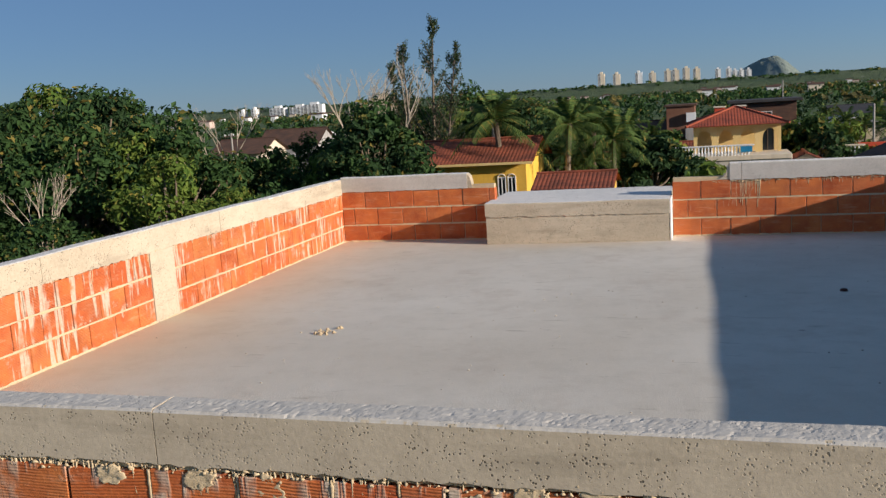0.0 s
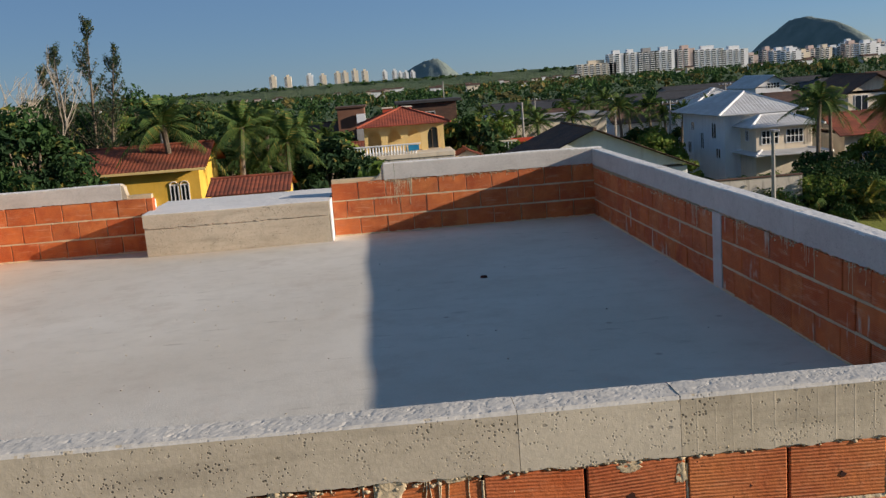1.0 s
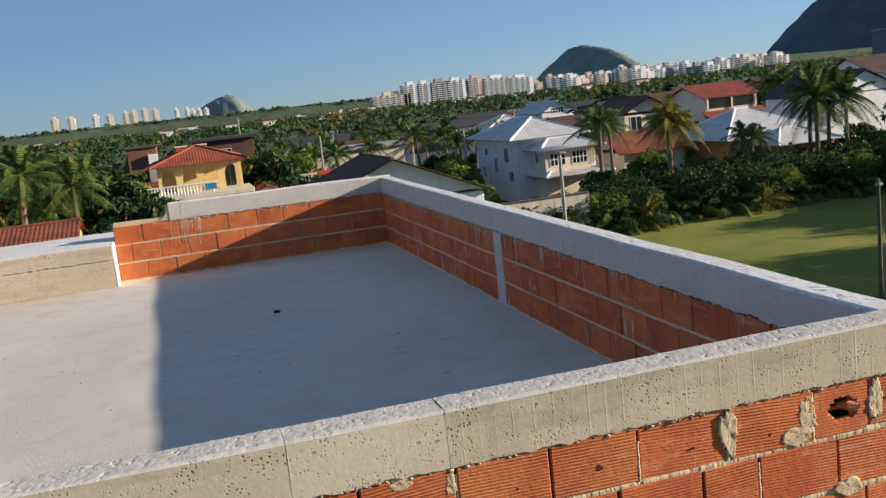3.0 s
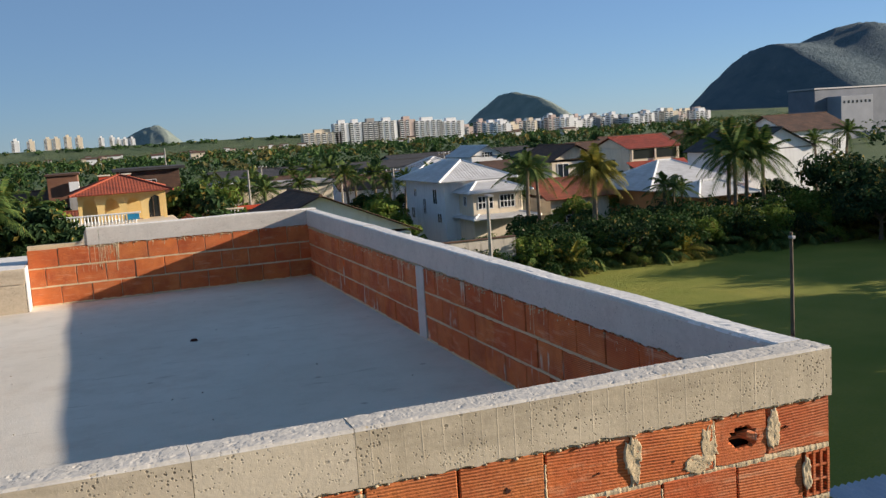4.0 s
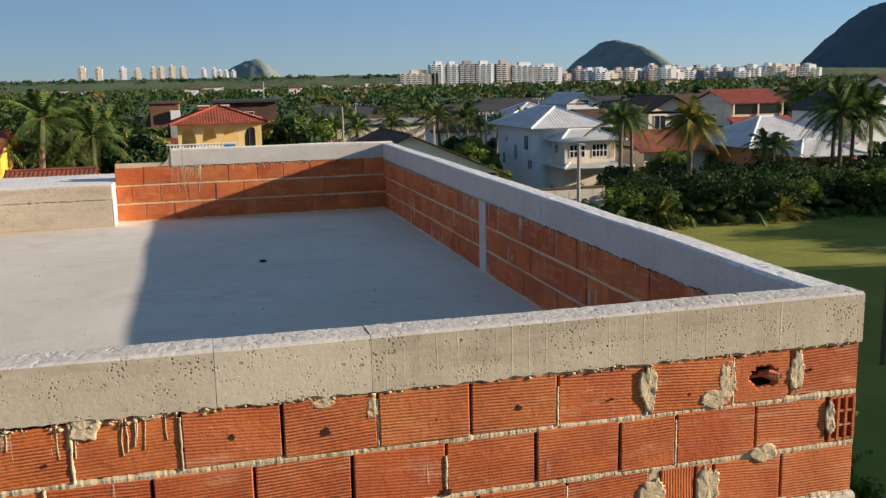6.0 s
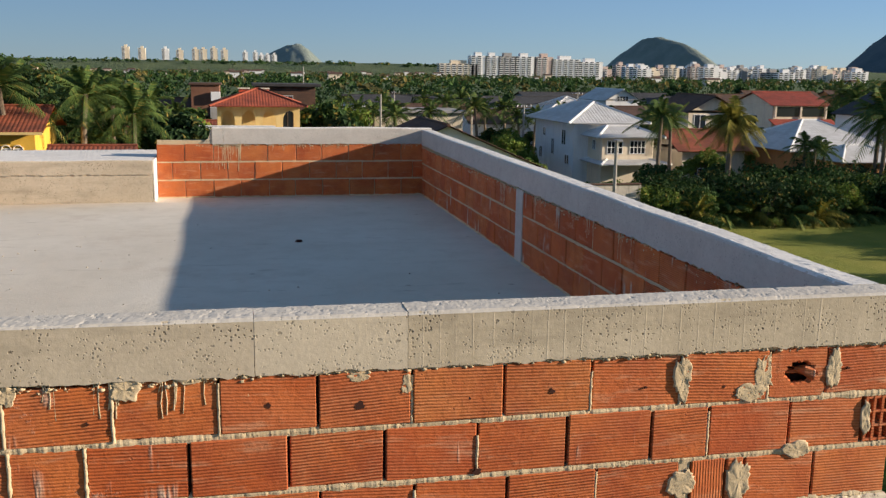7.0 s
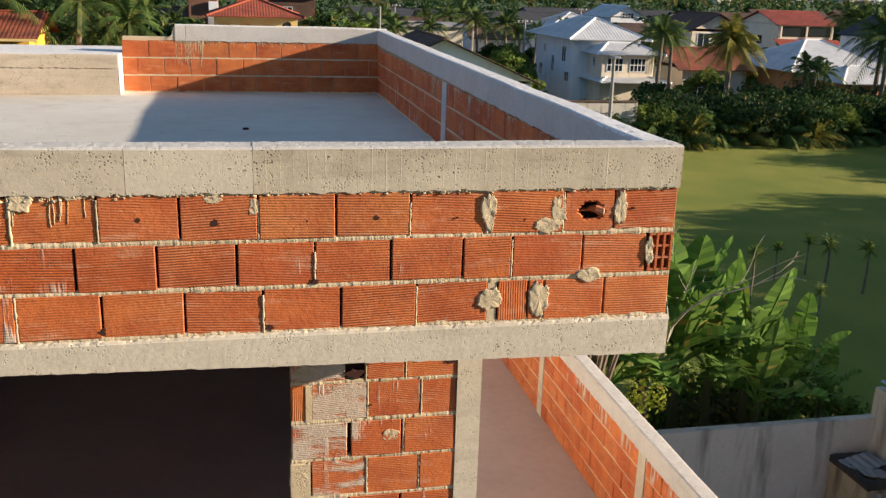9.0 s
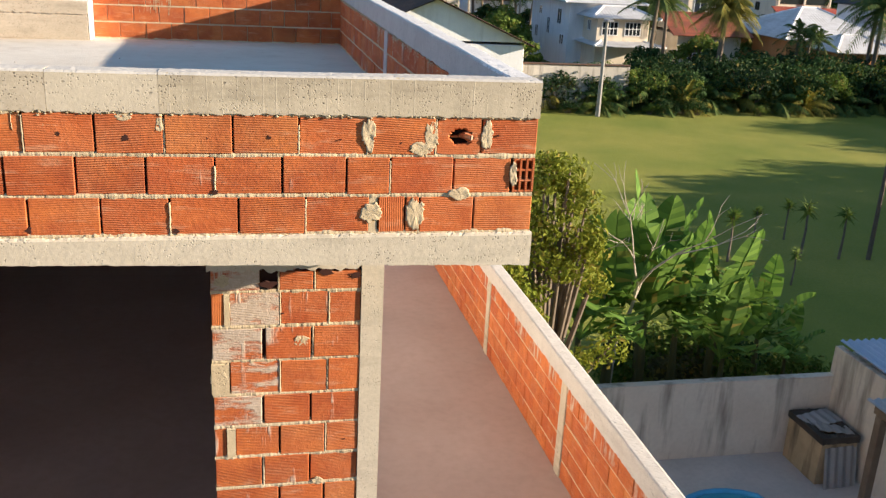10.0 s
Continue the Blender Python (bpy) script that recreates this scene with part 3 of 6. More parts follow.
for i, z in enumerate(ZB[1:]):
    part("mortar_bed", bed(-3.7, 2.155, YN + 0.004, YN + T - 0.004, z + (0.004 if i == 2 else 0), 0.018, 0.0055, 0.0035, seed=i * 3.3), MORTAR, front)
part("mortar_bed", bed(0.37, 2.155, YN + 0.003, YN + T - 0.004, 9.443, 0.018, 0.005, 0.006, seed=23), MORTAR, front)
part("mortar_bed", bed(-3.7, 0.38, YN + 0.006, YN + T - 0.004, 9.452, 0.02, 0.006, 0.008, seed=17), MORTAR, front)
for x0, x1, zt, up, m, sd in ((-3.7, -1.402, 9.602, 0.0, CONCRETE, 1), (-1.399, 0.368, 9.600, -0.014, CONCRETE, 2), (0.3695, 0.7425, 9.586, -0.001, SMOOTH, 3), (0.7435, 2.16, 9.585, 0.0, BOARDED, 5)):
    # upper faces take the paler CAP, sky light put into their colour
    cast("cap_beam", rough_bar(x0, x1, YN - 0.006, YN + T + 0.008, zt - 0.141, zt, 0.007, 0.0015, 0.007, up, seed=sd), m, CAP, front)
runs("mortar_runs", front, -3.6, 0.35, YN, 9.455, 420, 5, long=0.11, crust=0.022)
runs("mortar_runs", front, 0.3, 2.12, YN, ZB[0] + 0.002, 260, 6, long=0.02)
for x, z, r, ry in ((1.497, 9.375, 0.030, 2.3), (1.735, 9.372, 0.034, 1.9), (1.705, 9.322, 0.05, 0.7), (1.955, 9.365, 0.026, 2.3), (1.512, 9.066, 0.046, 1.0), (1.685, 9.06, 0.040, 1.7),
                    (1.86, 9.138, 0.05, 0.55), (2.072, 9.215, 0.016, 3.8), (-0.19, 9.425, 0.022, 1.4), (0.07, 9.425, 0.04, 1.0), (-0.45, 9.41, 0.04, 1.5), (-0.58, 9.39, 0.05, 0.8),
                    (-1.10, 9.40, 0.045, 1.0), (-1.55, 9.42, 0.05, 0.6), (-1.29, 9.42, 0.045, 0.7), (-0.30, 9.44, 0.05, 0.35), (0.22, 9.445, 0.05, 0.3), (0.62, 9.425, 0.035, 0.4), (0.74, 9.40, 0.014, 2.5)):
    splat(front, x, YN - 0.001, z, r, int(x * 100) + 500, ry=ry)


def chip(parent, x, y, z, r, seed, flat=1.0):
    """Small ragged plug with a broken rim, near-black for a chipped hole's shade."""
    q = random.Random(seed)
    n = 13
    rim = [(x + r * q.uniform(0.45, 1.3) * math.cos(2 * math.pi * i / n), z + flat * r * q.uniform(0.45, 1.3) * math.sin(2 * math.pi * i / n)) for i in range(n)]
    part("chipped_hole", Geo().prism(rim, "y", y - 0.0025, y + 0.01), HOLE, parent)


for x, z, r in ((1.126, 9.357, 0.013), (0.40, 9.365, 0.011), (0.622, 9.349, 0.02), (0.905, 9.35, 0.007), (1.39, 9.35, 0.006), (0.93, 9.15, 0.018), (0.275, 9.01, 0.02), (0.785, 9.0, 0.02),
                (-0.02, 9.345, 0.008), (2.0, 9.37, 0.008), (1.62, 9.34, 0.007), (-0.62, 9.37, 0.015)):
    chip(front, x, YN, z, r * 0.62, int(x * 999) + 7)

# side and far parapets, each built along a local x
M_RIGHT = Matrix(((0, -1, 0, 2.16), (1, 0, 0, 0), (0, 0, 1, 0), (0, 0, 0, 1)))


def parapet(name, label, m, x0, x1, y0, z0, zc, z1, cap0, cap1, material, columns, seed, slope=0.0, step=0.25, cap_mat=CAP, cap_split=()):
    w = thing(name, label, "wall", kind="structure")
    q = random.Random(seed)
    h = (zc - z0) / 3
    edges = [x0] + [c for a, b in columns for c in (a, b)] + [x1]
    for r in range(3):
        for a, b in zip(edges[::2], edges[1::2]):
            js = spaced(a, b, step, r % 2, q)
            lay(w, m, js, y0, y0 + T, z0 + r * h, z0 + (r + 1) * h, material, 0.007, q, 0.0025)
        if r:
            for a, b in zip(edges[::2], edges[1::2]):
                part("mortar_bed", turned(bed(a, b, y0 + 0.003, y0 + T - 0.003, z0 + r * h, 0.015, 0.004, 0.02, seed + r), m), MORTAR, w)
    part("mortar_core", turned(Geo().box(x0 + 0.01, y0 + 0.012, z0 + 0.002, x1 - 0.01, y0 + T - 0.012, zc + 0.03), m), MORTAR, w)
    for a, b in columns:
        part("column", turned(rough_bar(a, b, y0 - 0.004, y0 + T + 0.004, z0, zc + 0.004, 0.02, 0.004, seed=seed), m), CONCRETE if cap_mat is CONCRETE else CAP, w)
    cuts = [cap0, *cap_split, cap1]
    for i, (a, b) in enumerate(zip(cuts, cuts[1:])):
        s0, s1 = slope * (a - cap0) / (cap1 - cap0), slope * (b - a) / (cap1 - cap0)
        cast("cap_beam", turned(rough_bar(a + 0.0015, b - 0.0015, y0 - 0.006, y0 + T + 0.008, zc + s0, z1 + s0, 0.012, 0.0024, 0.010, s1, seed + i), m), cap_mat, LIT_SKIN, w)
    part("mortar_fillet", turned(bed(x0, x1, y0 + 0.002, y0 + T - 0.002, z0 + 0.004, 0.02, 0.013, 0.02, seed + 9), m), MORTAR, w)
    return w


east = parapet("wall_east", "red clay block parapet stained with pale mortar, under a cast cap", M_RIGHT, YN + T + 0.01, YF, 0.0, FLOOR, 9.444, 9.583, YN + T + 0.01, YF + 0.10,
               BRICK_DRIP, ((5.53, 5.67),), 21, 0.03, cap_split=(4.55, 6.82))
M_LEFT = Matrix(((0, -1, 0, XL), (1, 0, 0, 0), (0, 0, 1, 0), (0, 0, 0, 1)))
west = parapet("wall_west", "orange clay block parapet with white mortar runs and pale cap", M_LEFT, YN + T + 0.01, YF + 0.05, 0.0, FLOOR, 9.462, 9.615, YN + T + 0.01, YF + 0.14,
               BRICK_RUN, ((5.52, 5.80),), 31, 0.0, cap_mat=CONCRETE, cap_split=(4.5, 6.45))
M_FAR = pose(0, 0, 0)
far_l = parapet("wall_north", "low clay block parapet with broken cap end", M_FAR, XL, -2.03, YF + 0.04, FLOOR, 9.488, 9.63, XL, -2.30, BRICK, (), 41, step=0.25)
far_r = parapet("wall_north", "clay block parapet half in shade, cap ending in a slope", M_FAR, -0.395, XR + 0.091, YF, FLOOR, 9.484, 9.632, 0.10, XR + 0.09, BRICK, (), 51, step=0.25, cap_split=(0.20,))
part("cap_stub", Geo().prism([(-0.02, 9.486), (0.101, 9.486), (0.101, 9.626), (0.085, 9.60), (0.07, 9.54), (0.03, 9.50)], "y", YF, YF + T), CONCRETE, far_r)
part("cap_stub", Geo().prism([(-2.30, 9.49), (-2.25, 9.49), (-2.262, 9.54), (-2.275, 9.60), (-2.30, 9.624)], "y", YF + 0.04, YF + 0.04 + T), CONCRETE, far_l)
runs("mortar_runs", far_r, -0.05, 0.36, YF + 0.001, 9.47, 70, 8, long=0.24)
runs("mortar_runs", far_r, 0.3, XR, YF, 9.484, 140, 9, long=0.06, crust=0.02)
runs("mortar_runs", east, 2.5, YF, 0.0, 9.45, 420, 10, Matrix(((0, 1, 0, XR), (1, 0, 0, 0), (0, 0, 1, 0), (0, 0, 0, 1))), 0.15, 0.03)
runs("mortar_runs", west, 2.5, YF, 0.0, 9.466, 200, 12, M_LEFT, 0.14)

# the concrete box on the far edge
tank = thing("concrete_box", "grey cast concrete box on the roof edge, its top coloured as lit", "box")
part("box_wall", rough_bar(-2.06, -0.415, 8.56, 9.60, FLOOR, 9.246, 0.03, 0.004, 0.0, seed=60), CONCRETE, tank)
cast("box_top", rough_bar(-2.066, -0.411, 8.553, 9.62, 9.240, 9.365, 0.016, 0.0018, 0.016, seed=61), CONCRETE, LIT_SKIN, tank)
# thin white block over the box's east end
part("side_skin", Geo().block(-0.4095, 8.57, FLOOR + 0.004, -0.396, 8.82, 9.36, 0.002), WHITE, tank, "thin white sheet on the east side")
part("drain_cover", Geo().tube([(0.734, 6.465, FLOOR + 0.002), (0.734, 6.465, FLOOR + 0.014)], [0.026, 0.02], 12), HOLE, tagged(new("drain"), "small black drain plug in the screed", "drain"))


def crumbs(name, x, y, spread, count, size, seed, material, label):
    q, g = random.Random(seed), Geo()
    for _ in range(count):
        cx, cy, r = q.gauss(x, spread), q.gauss(y, spread), q.uniform(0.3, 1.0) * size
        g.tube([(cx - r, cy, FLOOR + r * 0.4), (cx, cy + r * q.uniform(-0.4, 0.4), FLOOR + r * 0.7), (cx + r, cy, FLOOR + r * 0.4)], [r * 0.4, r * 0.8, r * 0.3], 5)
    ob = new(name, g.mesh(name, material))
    return tagged(ob, label, "debris", kind="stuff")


crumbs("mortar_crumbs", -2.33, 5.32, 0.06, 22, 0.013, 70, MORTAR, "scattered crumbs of dry mortar on the screed")
crumbs("mortar_grit", -1.2, 5.8, 1.1, 130, 0.006, 71, SCREED, "fine grit scattered over the screed")


# ---- the storey below and the terrace ----
TF, TX, PY = 6.16, 3.385, 2.90
pier = thing("wall_pier", "clay block pier with a grey concrete column, roughly pointed", "wall", kind="structure")
q = random.Random(81)
PIER_BEDS = [8.625, 8.495, 8.32, 8.147, 7.968, 7.80, 7.63, 7.46] + [7.46 - 0.171 * i for i in range(1, 8)]
PIER_TOP = [[(0.875, 1.10, BRICK_COATED), (1.185, 1.345, BRICK_DRIP), (1.352, 1.57, BRICK_DRIP)],
            [(0.875, 0.937, BRICK_UP), (0.958, 1.19, BRICK_COATED), (1.192, 1.415, BRICK_DRIP), (1.42, 1.57, BRICK)],
            [(0.875, 1.108, BRICK_COATED), (1.12, 1.335, BRICK_RUN), (1.345, 1.57, BRICK)],
            [(0.955, 1.19, BRICK_SMEAR), (1.19, 1.412, BRICK), (1.415, 1.57, BRICK)],
            [(0.875, 1.105, BRICK_SMEAR), (1.11, 1.332, BRICK), (1.336, 1.57, BRICK)],
            [(0.875, 0.935, BRICK_RUN), (0.975, 1.185, BRICK_RUN), (1.187, 1.405, BRICK), (1.41, 1.57, BRICK)],
            [(0.875, 1.10, BRICK), (1.108, 1.33, BRICK_DRIP), (1.334, 1.57, BRICK)],
            [(0.875, 1.18, BRICK_DRIP), (1.185, 1.40, BRICK), (1.405, 1.57, BRICK)]]
for r, (z1, z0) in enumerate(zip(PIER_BEDS, PIER_BEDS[1:] + [TF])):
    course = PIER_TOP[r] if r < 8 else [(a, b, BRICK) for a, b, _ in PIER_TOP[6 + r % 2]]
    for i, (a, b, mat) in enumerate(course):
        lay(pier, ID, [a, b], PY, PY + T, z0, z1 - (0.03 if r == 0 and i else 0.0), mat, 0.006, q, 0.003)
        if i and q.random() < 0.6:
            perpend(pier, a - 0.001, PY, z0 + 0.004, z1 - 0.006, a * 9 + r, 0.006, 0.003)
    part("mortar_bed", bed(0.875, 1.57, PY + 0.003, PY + T - 0.003, z0, 0.022, 0.007, 0.005, r * 1.7), MORTAR, pier)
# joint shade is in this core's near-black colour
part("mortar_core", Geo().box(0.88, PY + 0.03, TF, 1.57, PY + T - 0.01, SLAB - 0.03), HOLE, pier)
for a, b, z0, z1, sd in ((0.935, 0.96, 8.325, 8.49, 84), (0.87, 0.952, 7.975, 8.14, 85), (0.935, 0.975, 7.635, 7.795, 86)):
    part("mortar_fill", rough_bar(a, b, PY - 0.003, PY + 0.06, z0, z1, 0.008, 0.006, seed=sd), MORTAR, pier)
part("column", rough_bar(1.57, 1.675, PY - 0.006, PY + 0.2, TF, SLAB + 0.04, 0.02, 0.004, seed=82), SMOOTH, pier)
part("lintel", rough_bar(0.86, 1.575, PY - 0.004, PY + T, 8.606, SLAB + 0.05, 0.012, 0.005, 0.022, seed=83), SMOOTH, pier)
for x, z, r in ((1.29, 8.24, 0.045), (0.905, 8.06, 0.05), (1.37, 7.47, 0.03), (0.93, 8.55, 0.04)):
    splat(pier, x, PY - 0.001, z, r, int(z * 100), ry=0.8)
for x, z, r in ((1.14, 8.53, 0.042), (1.40, 8.59, 0.04), (1.54, 8.57, 0.03), (1.20, 8.385, 0.008), (1.50, 7.70, 0.007)):
    chip(pier, x, PY - 0.002, z, r, int(x * 777), 0.5)
room = tagged(new("room_walls", Geo().box(-3.7, 11.2, TF, 1.66, 11.35, SLAB + 0.06).box(1.57, PY + 0.21, TF, 1.665, 11.2, SLAB + 0.06).box(-3.75, PY, TF, -3.6, 11.2, SLAB + 0.06).mesh("room_walls", PLASTER)),
              "dim rendered walls of the unfinished room", "wall", kind="structure")
tagged(new("back_roof", Geo().box(-3.75, 9.7, SLAB - 0.06, 1.67, 11.4, SLAB - 0.004).mesh("back_roof", CONCRETE)), "thin concrete roof strip behind the parapet", "roof", kind="structure")
terrace = tagged(new("terrace_floor", Geo().box(-3.8, -4.0, TF - 0.15, TX + 0.12, 11.5, TF).mesh("terrace_floor", plain("terrace_screed", (0.31, 0.22, 0.19), (0.38, 0.28, 0.245), 0.8, 0.9))),
                 "dusty pinkish cement floor of the terrace", "floor", kind="structure")
base = tagged(new("house_base", Geo().box(-3.75, 2.9, 0, 3.46, 11.4, TF - 0.152).mesh("house_base", GREYWALL)), "rendered lower storeys of the house", "wall", kind="structure")
M_TER = Matrix(((0, -1, 0, TX + 0.115), (1, 0, 0, 0), (0, 0, 1, 0), (0, 0, 0, 1)))
twall = thing("wall_terrace", "orange clay block terrace parapet under a white cap", "wall", kind="structure")
for r in range(5):
    z0, z1 = TF + r * 0.16, TF + (r + 1) * 0.16
    for a, b in ((-2.0, 2.62), (2.74, 4.75), (4.87, 7.0), (7.12, 11.4)):
        lay(twall, M_TER, spaced(a, b, 0.25, r % 2, q), 0.0, 0.10, z0, z1, BRICK_RUN if r == 4 else BRICK, 0.007, q, 0.003)
    if r:
        part("mortar_bed", turned(bed(-2.0, 11.4, 0.004, 0.096, z0, 0.012, 0.002, 0.02, r), M_TER), MORTAR, twall)
part("mortar_core", turned(Geo().box(-2.0, 0.014, TF, 11.4, 0.086, TF + 0.8), M_TER), MORTAR, twall)
for a in (2.62, 4.75, 7.0):
    part("column", turned(rough_bar(a, a + 0.12, -0.005, 0.106, TF, TF + 0.8, 0.03, 0.004, seed=a), M_TER), CONCRETE, twall)
part("cap_beam", turned(rough_bar(-2.0, 11.4, -0.008, 0.116, TF + 0.8, 7.10, 0.016, 0.0022, 0.010, seed=85), M_TER), CAP, twall)


# ---- neighbours' yard ----
YARD = plain("yard_paving", (0.36, 0.35, 0.34), (0.46, 0.44, 0.42), 0.7, 0.85, 0, 0)
tagged(new("yard_paving", Geo().box(3.6, 4, -0.1, 13.24, 14.4, 0.03).mesh("yard_paving", YARD)), "grey paved yard beside the pool", "pavement", kind="structure")
yard = thing("wall_yard", "pale rendered yard wall with dark water stains", "wall", kind="structure")
part("wall_body", rough_bar(3.6, 13.24, 14.4, 14.55, 0, 1.77, 0.12, 0.008, seed=90), OLDWALL, yard)
part("side_wall", turned(rough_bar(2.0, 14.55, -13.42, -13.24, 0, 2.42, 0.14, 0.008, seed=91), Matrix(((0, -1, 0, 0), (1, 0, 0, 0), (0, 0, 1, 0), (0, 0, 0, 1)))), OLDWALL, yard)
part("wall_cap", Geo().block(3.6, 14.38, 1.77, 13.24, 14.57, 1.80, 0.006), OLDWALL, yard)


def corrugated(x0, x1, y0, y1, z0, z1, pitch, amp, thick=0.01):
    """A corrugated sheet, waves running along y, sloping from z0 to z1."""
    n = int((x1 - x0) / pitch * 6)
    vs = []
    for i in range(n + 1):
        x = x0 + (x1 - x0) * i / n
        a = amp * math.sin(2 * math.pi * (x - x0) / pitch)
        vs += [(x, y0, z0 + a), (x, y1, z1 + a), (x, y0, z0 + a - thick), (x, y1, z1 + a - thick)]
    fs = []
    for i in range(n):
        a, b = 4 * i, 4 * i + 4
        fs += [(a, b, b + 1, a + 1), (a + 2, a + 3, b + 3, b + 2), (a, a + 2, b + 2, b), (a + 1, b + 1, b + 3, a + 3)]
    return Geo().add(vs, fs)


SHEET = plain("blue_grey_sheet", (0.28, 0.36, 0.48), (0.36, 0.44, 0.56), 2, 0.5, 0.2)
shed = thing("yard_shed", "low white shed with a blue-grey corrugated sheet roof", "shed")
part("shed_wall", Geo().block(13.44, 11.0, 0, 15.6, 14.3, 2.40, 0.02), WHITE, shed)
part("shed_roof", corrugated(13.3, 15.7, 10.9, 14.5, 2.47, 2.56, 0.18, 0.03), SHEET, shed)
BURNT = plain("sooty_masonry", (0.30, 0.23, 0.14), (0.42, 0.33, 0.21), 2, 0.9, 0, 0.95, (0.03, 0.025, 0.02))
SOOT = plain("soot", (0.03, 0.027, 0.024), (0.07, 0.06, 0.05), 3, 0.95)
grill = thing("masonry_grill", "sooty masonry grill box with a rusty sheet on top", "grill")
part("grill_body", rough_bar(12.27, 13.08, 13.12, 14.28, 0.03, 0.96, 0.05, 0.012, seed=95), BURNT, grill)
for a in ((12.24, 13.10, 13.08, 13.26), (12.24, 13.10, 14.12, 14.30), (12.24, 12.40, 13.264, 14.116), (12.94, 13.10, 13.264, 14.116)):
    part("grill_rim", rough_bar(*a, 0.962, 1.10, 0.04, 0.02, 0.02, seed=a[0] + a[2]), SOOT, grill, "soot-blackened masonry rim")
part("cover_sheet", turned(corrugated(-0.40, 0.40, -0.24, 0.24, 0, 0, 0.2, 0.012), pose(12.66, 13.85, 1.125, 6, -4, 12)), METAL, grill, "crumpled grey metal sheet")
part("cover_sheet", turned(corrugated(-0.36, 0.34, -0.2, 0.2, 0, 0, 0.2, 0.012), pose(12.72, 13.42, 1.12, -5, 3, -14)), METAL, grill, "crumpled grey metal sheet")
lean = thing("leaning_sheet", "grey corrugated sheet leaning on the grill", "metal sheet")
part("sheet", turned(corrugated(-0.38, 0.38, 0, 0.86, 0, 0, 0.19, 0.014), pose(12.72, 12.93, 0.035, 79, 0, 4)), METAL, lean)
POOLBLUE = plain("pool_liner_blue", (0.03, 0.22, 0.42), (0.05, 0.30, 0.52), 2, 0.35)
pool = thing("wading_pool", "round blue plastic wading pool on the paving", "pool")
ring = [(9.7 + 1.25 * math.cos(a), 11.35 + 1.25 * math.sin(a), 0.42) for a in (2 * math.pi * i / 28 for i in range(29))]
part("rim", Geo().tube(ring, 0.06, 7), POOLBLUE, pool)
part("side", Geo().tube([(9.7, 11.35, 0.03), (9.7, 11.35, 0.40)], [1.22, 1.25], 28), POOLBLUE, pool)
part("water", Geo().tube([(9.7, 11.35, 0.402), (9.7, 11.35, 0.41)], [1.2, 1.2], 28), Mat("pool_water", 0.05, spec=0.5).done((0.04, 0.25, 0.36)), pool)
lean_to = thing("lean_to", "dark wooden lean-to with a pale sheet roof", "shelter")
part("post", Geo().block(12.2, 11.62, 0.03, 12.36, 11.78, 2.35, 0.01), WOOD, lean_to)
part("beam", Geo().block(12.2, 8.0, 2.35, 12.36, 11.85, 2.5, 0.01), WOOD, lean_to)
part("sheet_roof", corrugated(12.1, 13.2, 8.0, 11.95, 2.53, 2.58, 0.18, 0.025), METAL, lean_to)


# ---- houses and buildings ----
EYE = Vector((0.25, 0.2, 10.25))


def bearing(az, dist):
    """A place on the plan by its bearing in degrees east of north and its distance north of the roof's front."""
    return EYE.x + dist * math.tan(radians(az)), EYE.y + dist


def level(el, az, dist):
    return EYE.z + dist / math.cos(radians(az)) * math.tan(radians(el))


def slope_plane(g, m, length, run, rise, a, b, pitch=0.24, amp=0.022, thick=0.07):
    """A tiled roof plane: eave along local x, rising along local y, its ends cut back by a and b towards the ridge. Tile rolls are real."""
    n = max(4, int(length / pitch) * 4)
    s = math.hypot(run, rise)
    nx, nz = -rise / s, run / s
    vs, fs = [], []
    for i in range(n + 1):
        x = length * i / n
        f = min(1.0, x / a if a else 1.0, (length - x) / b if b else 1.0)
        w = amp * abs(math.sin(math.pi * x / pitch)) - 0.5 * amp
        for k, t in enumerate((0.0, f)):
            vs += [(x, run * t + nx * w, rise * t + nz * w), (x, run * t - nx * thick, rise * t - nz * thick)]
    for i in range(n):
        p, q = 4 * i, 4 * i + 4
        fs += [(p, q, q + 2, p + 2), (p + 1, p + 3, q + 3, q + 1), (p, p + 1, q + 1, q)]
    g.add([tuple(m @ Vector(v)) for v in vs], fs)


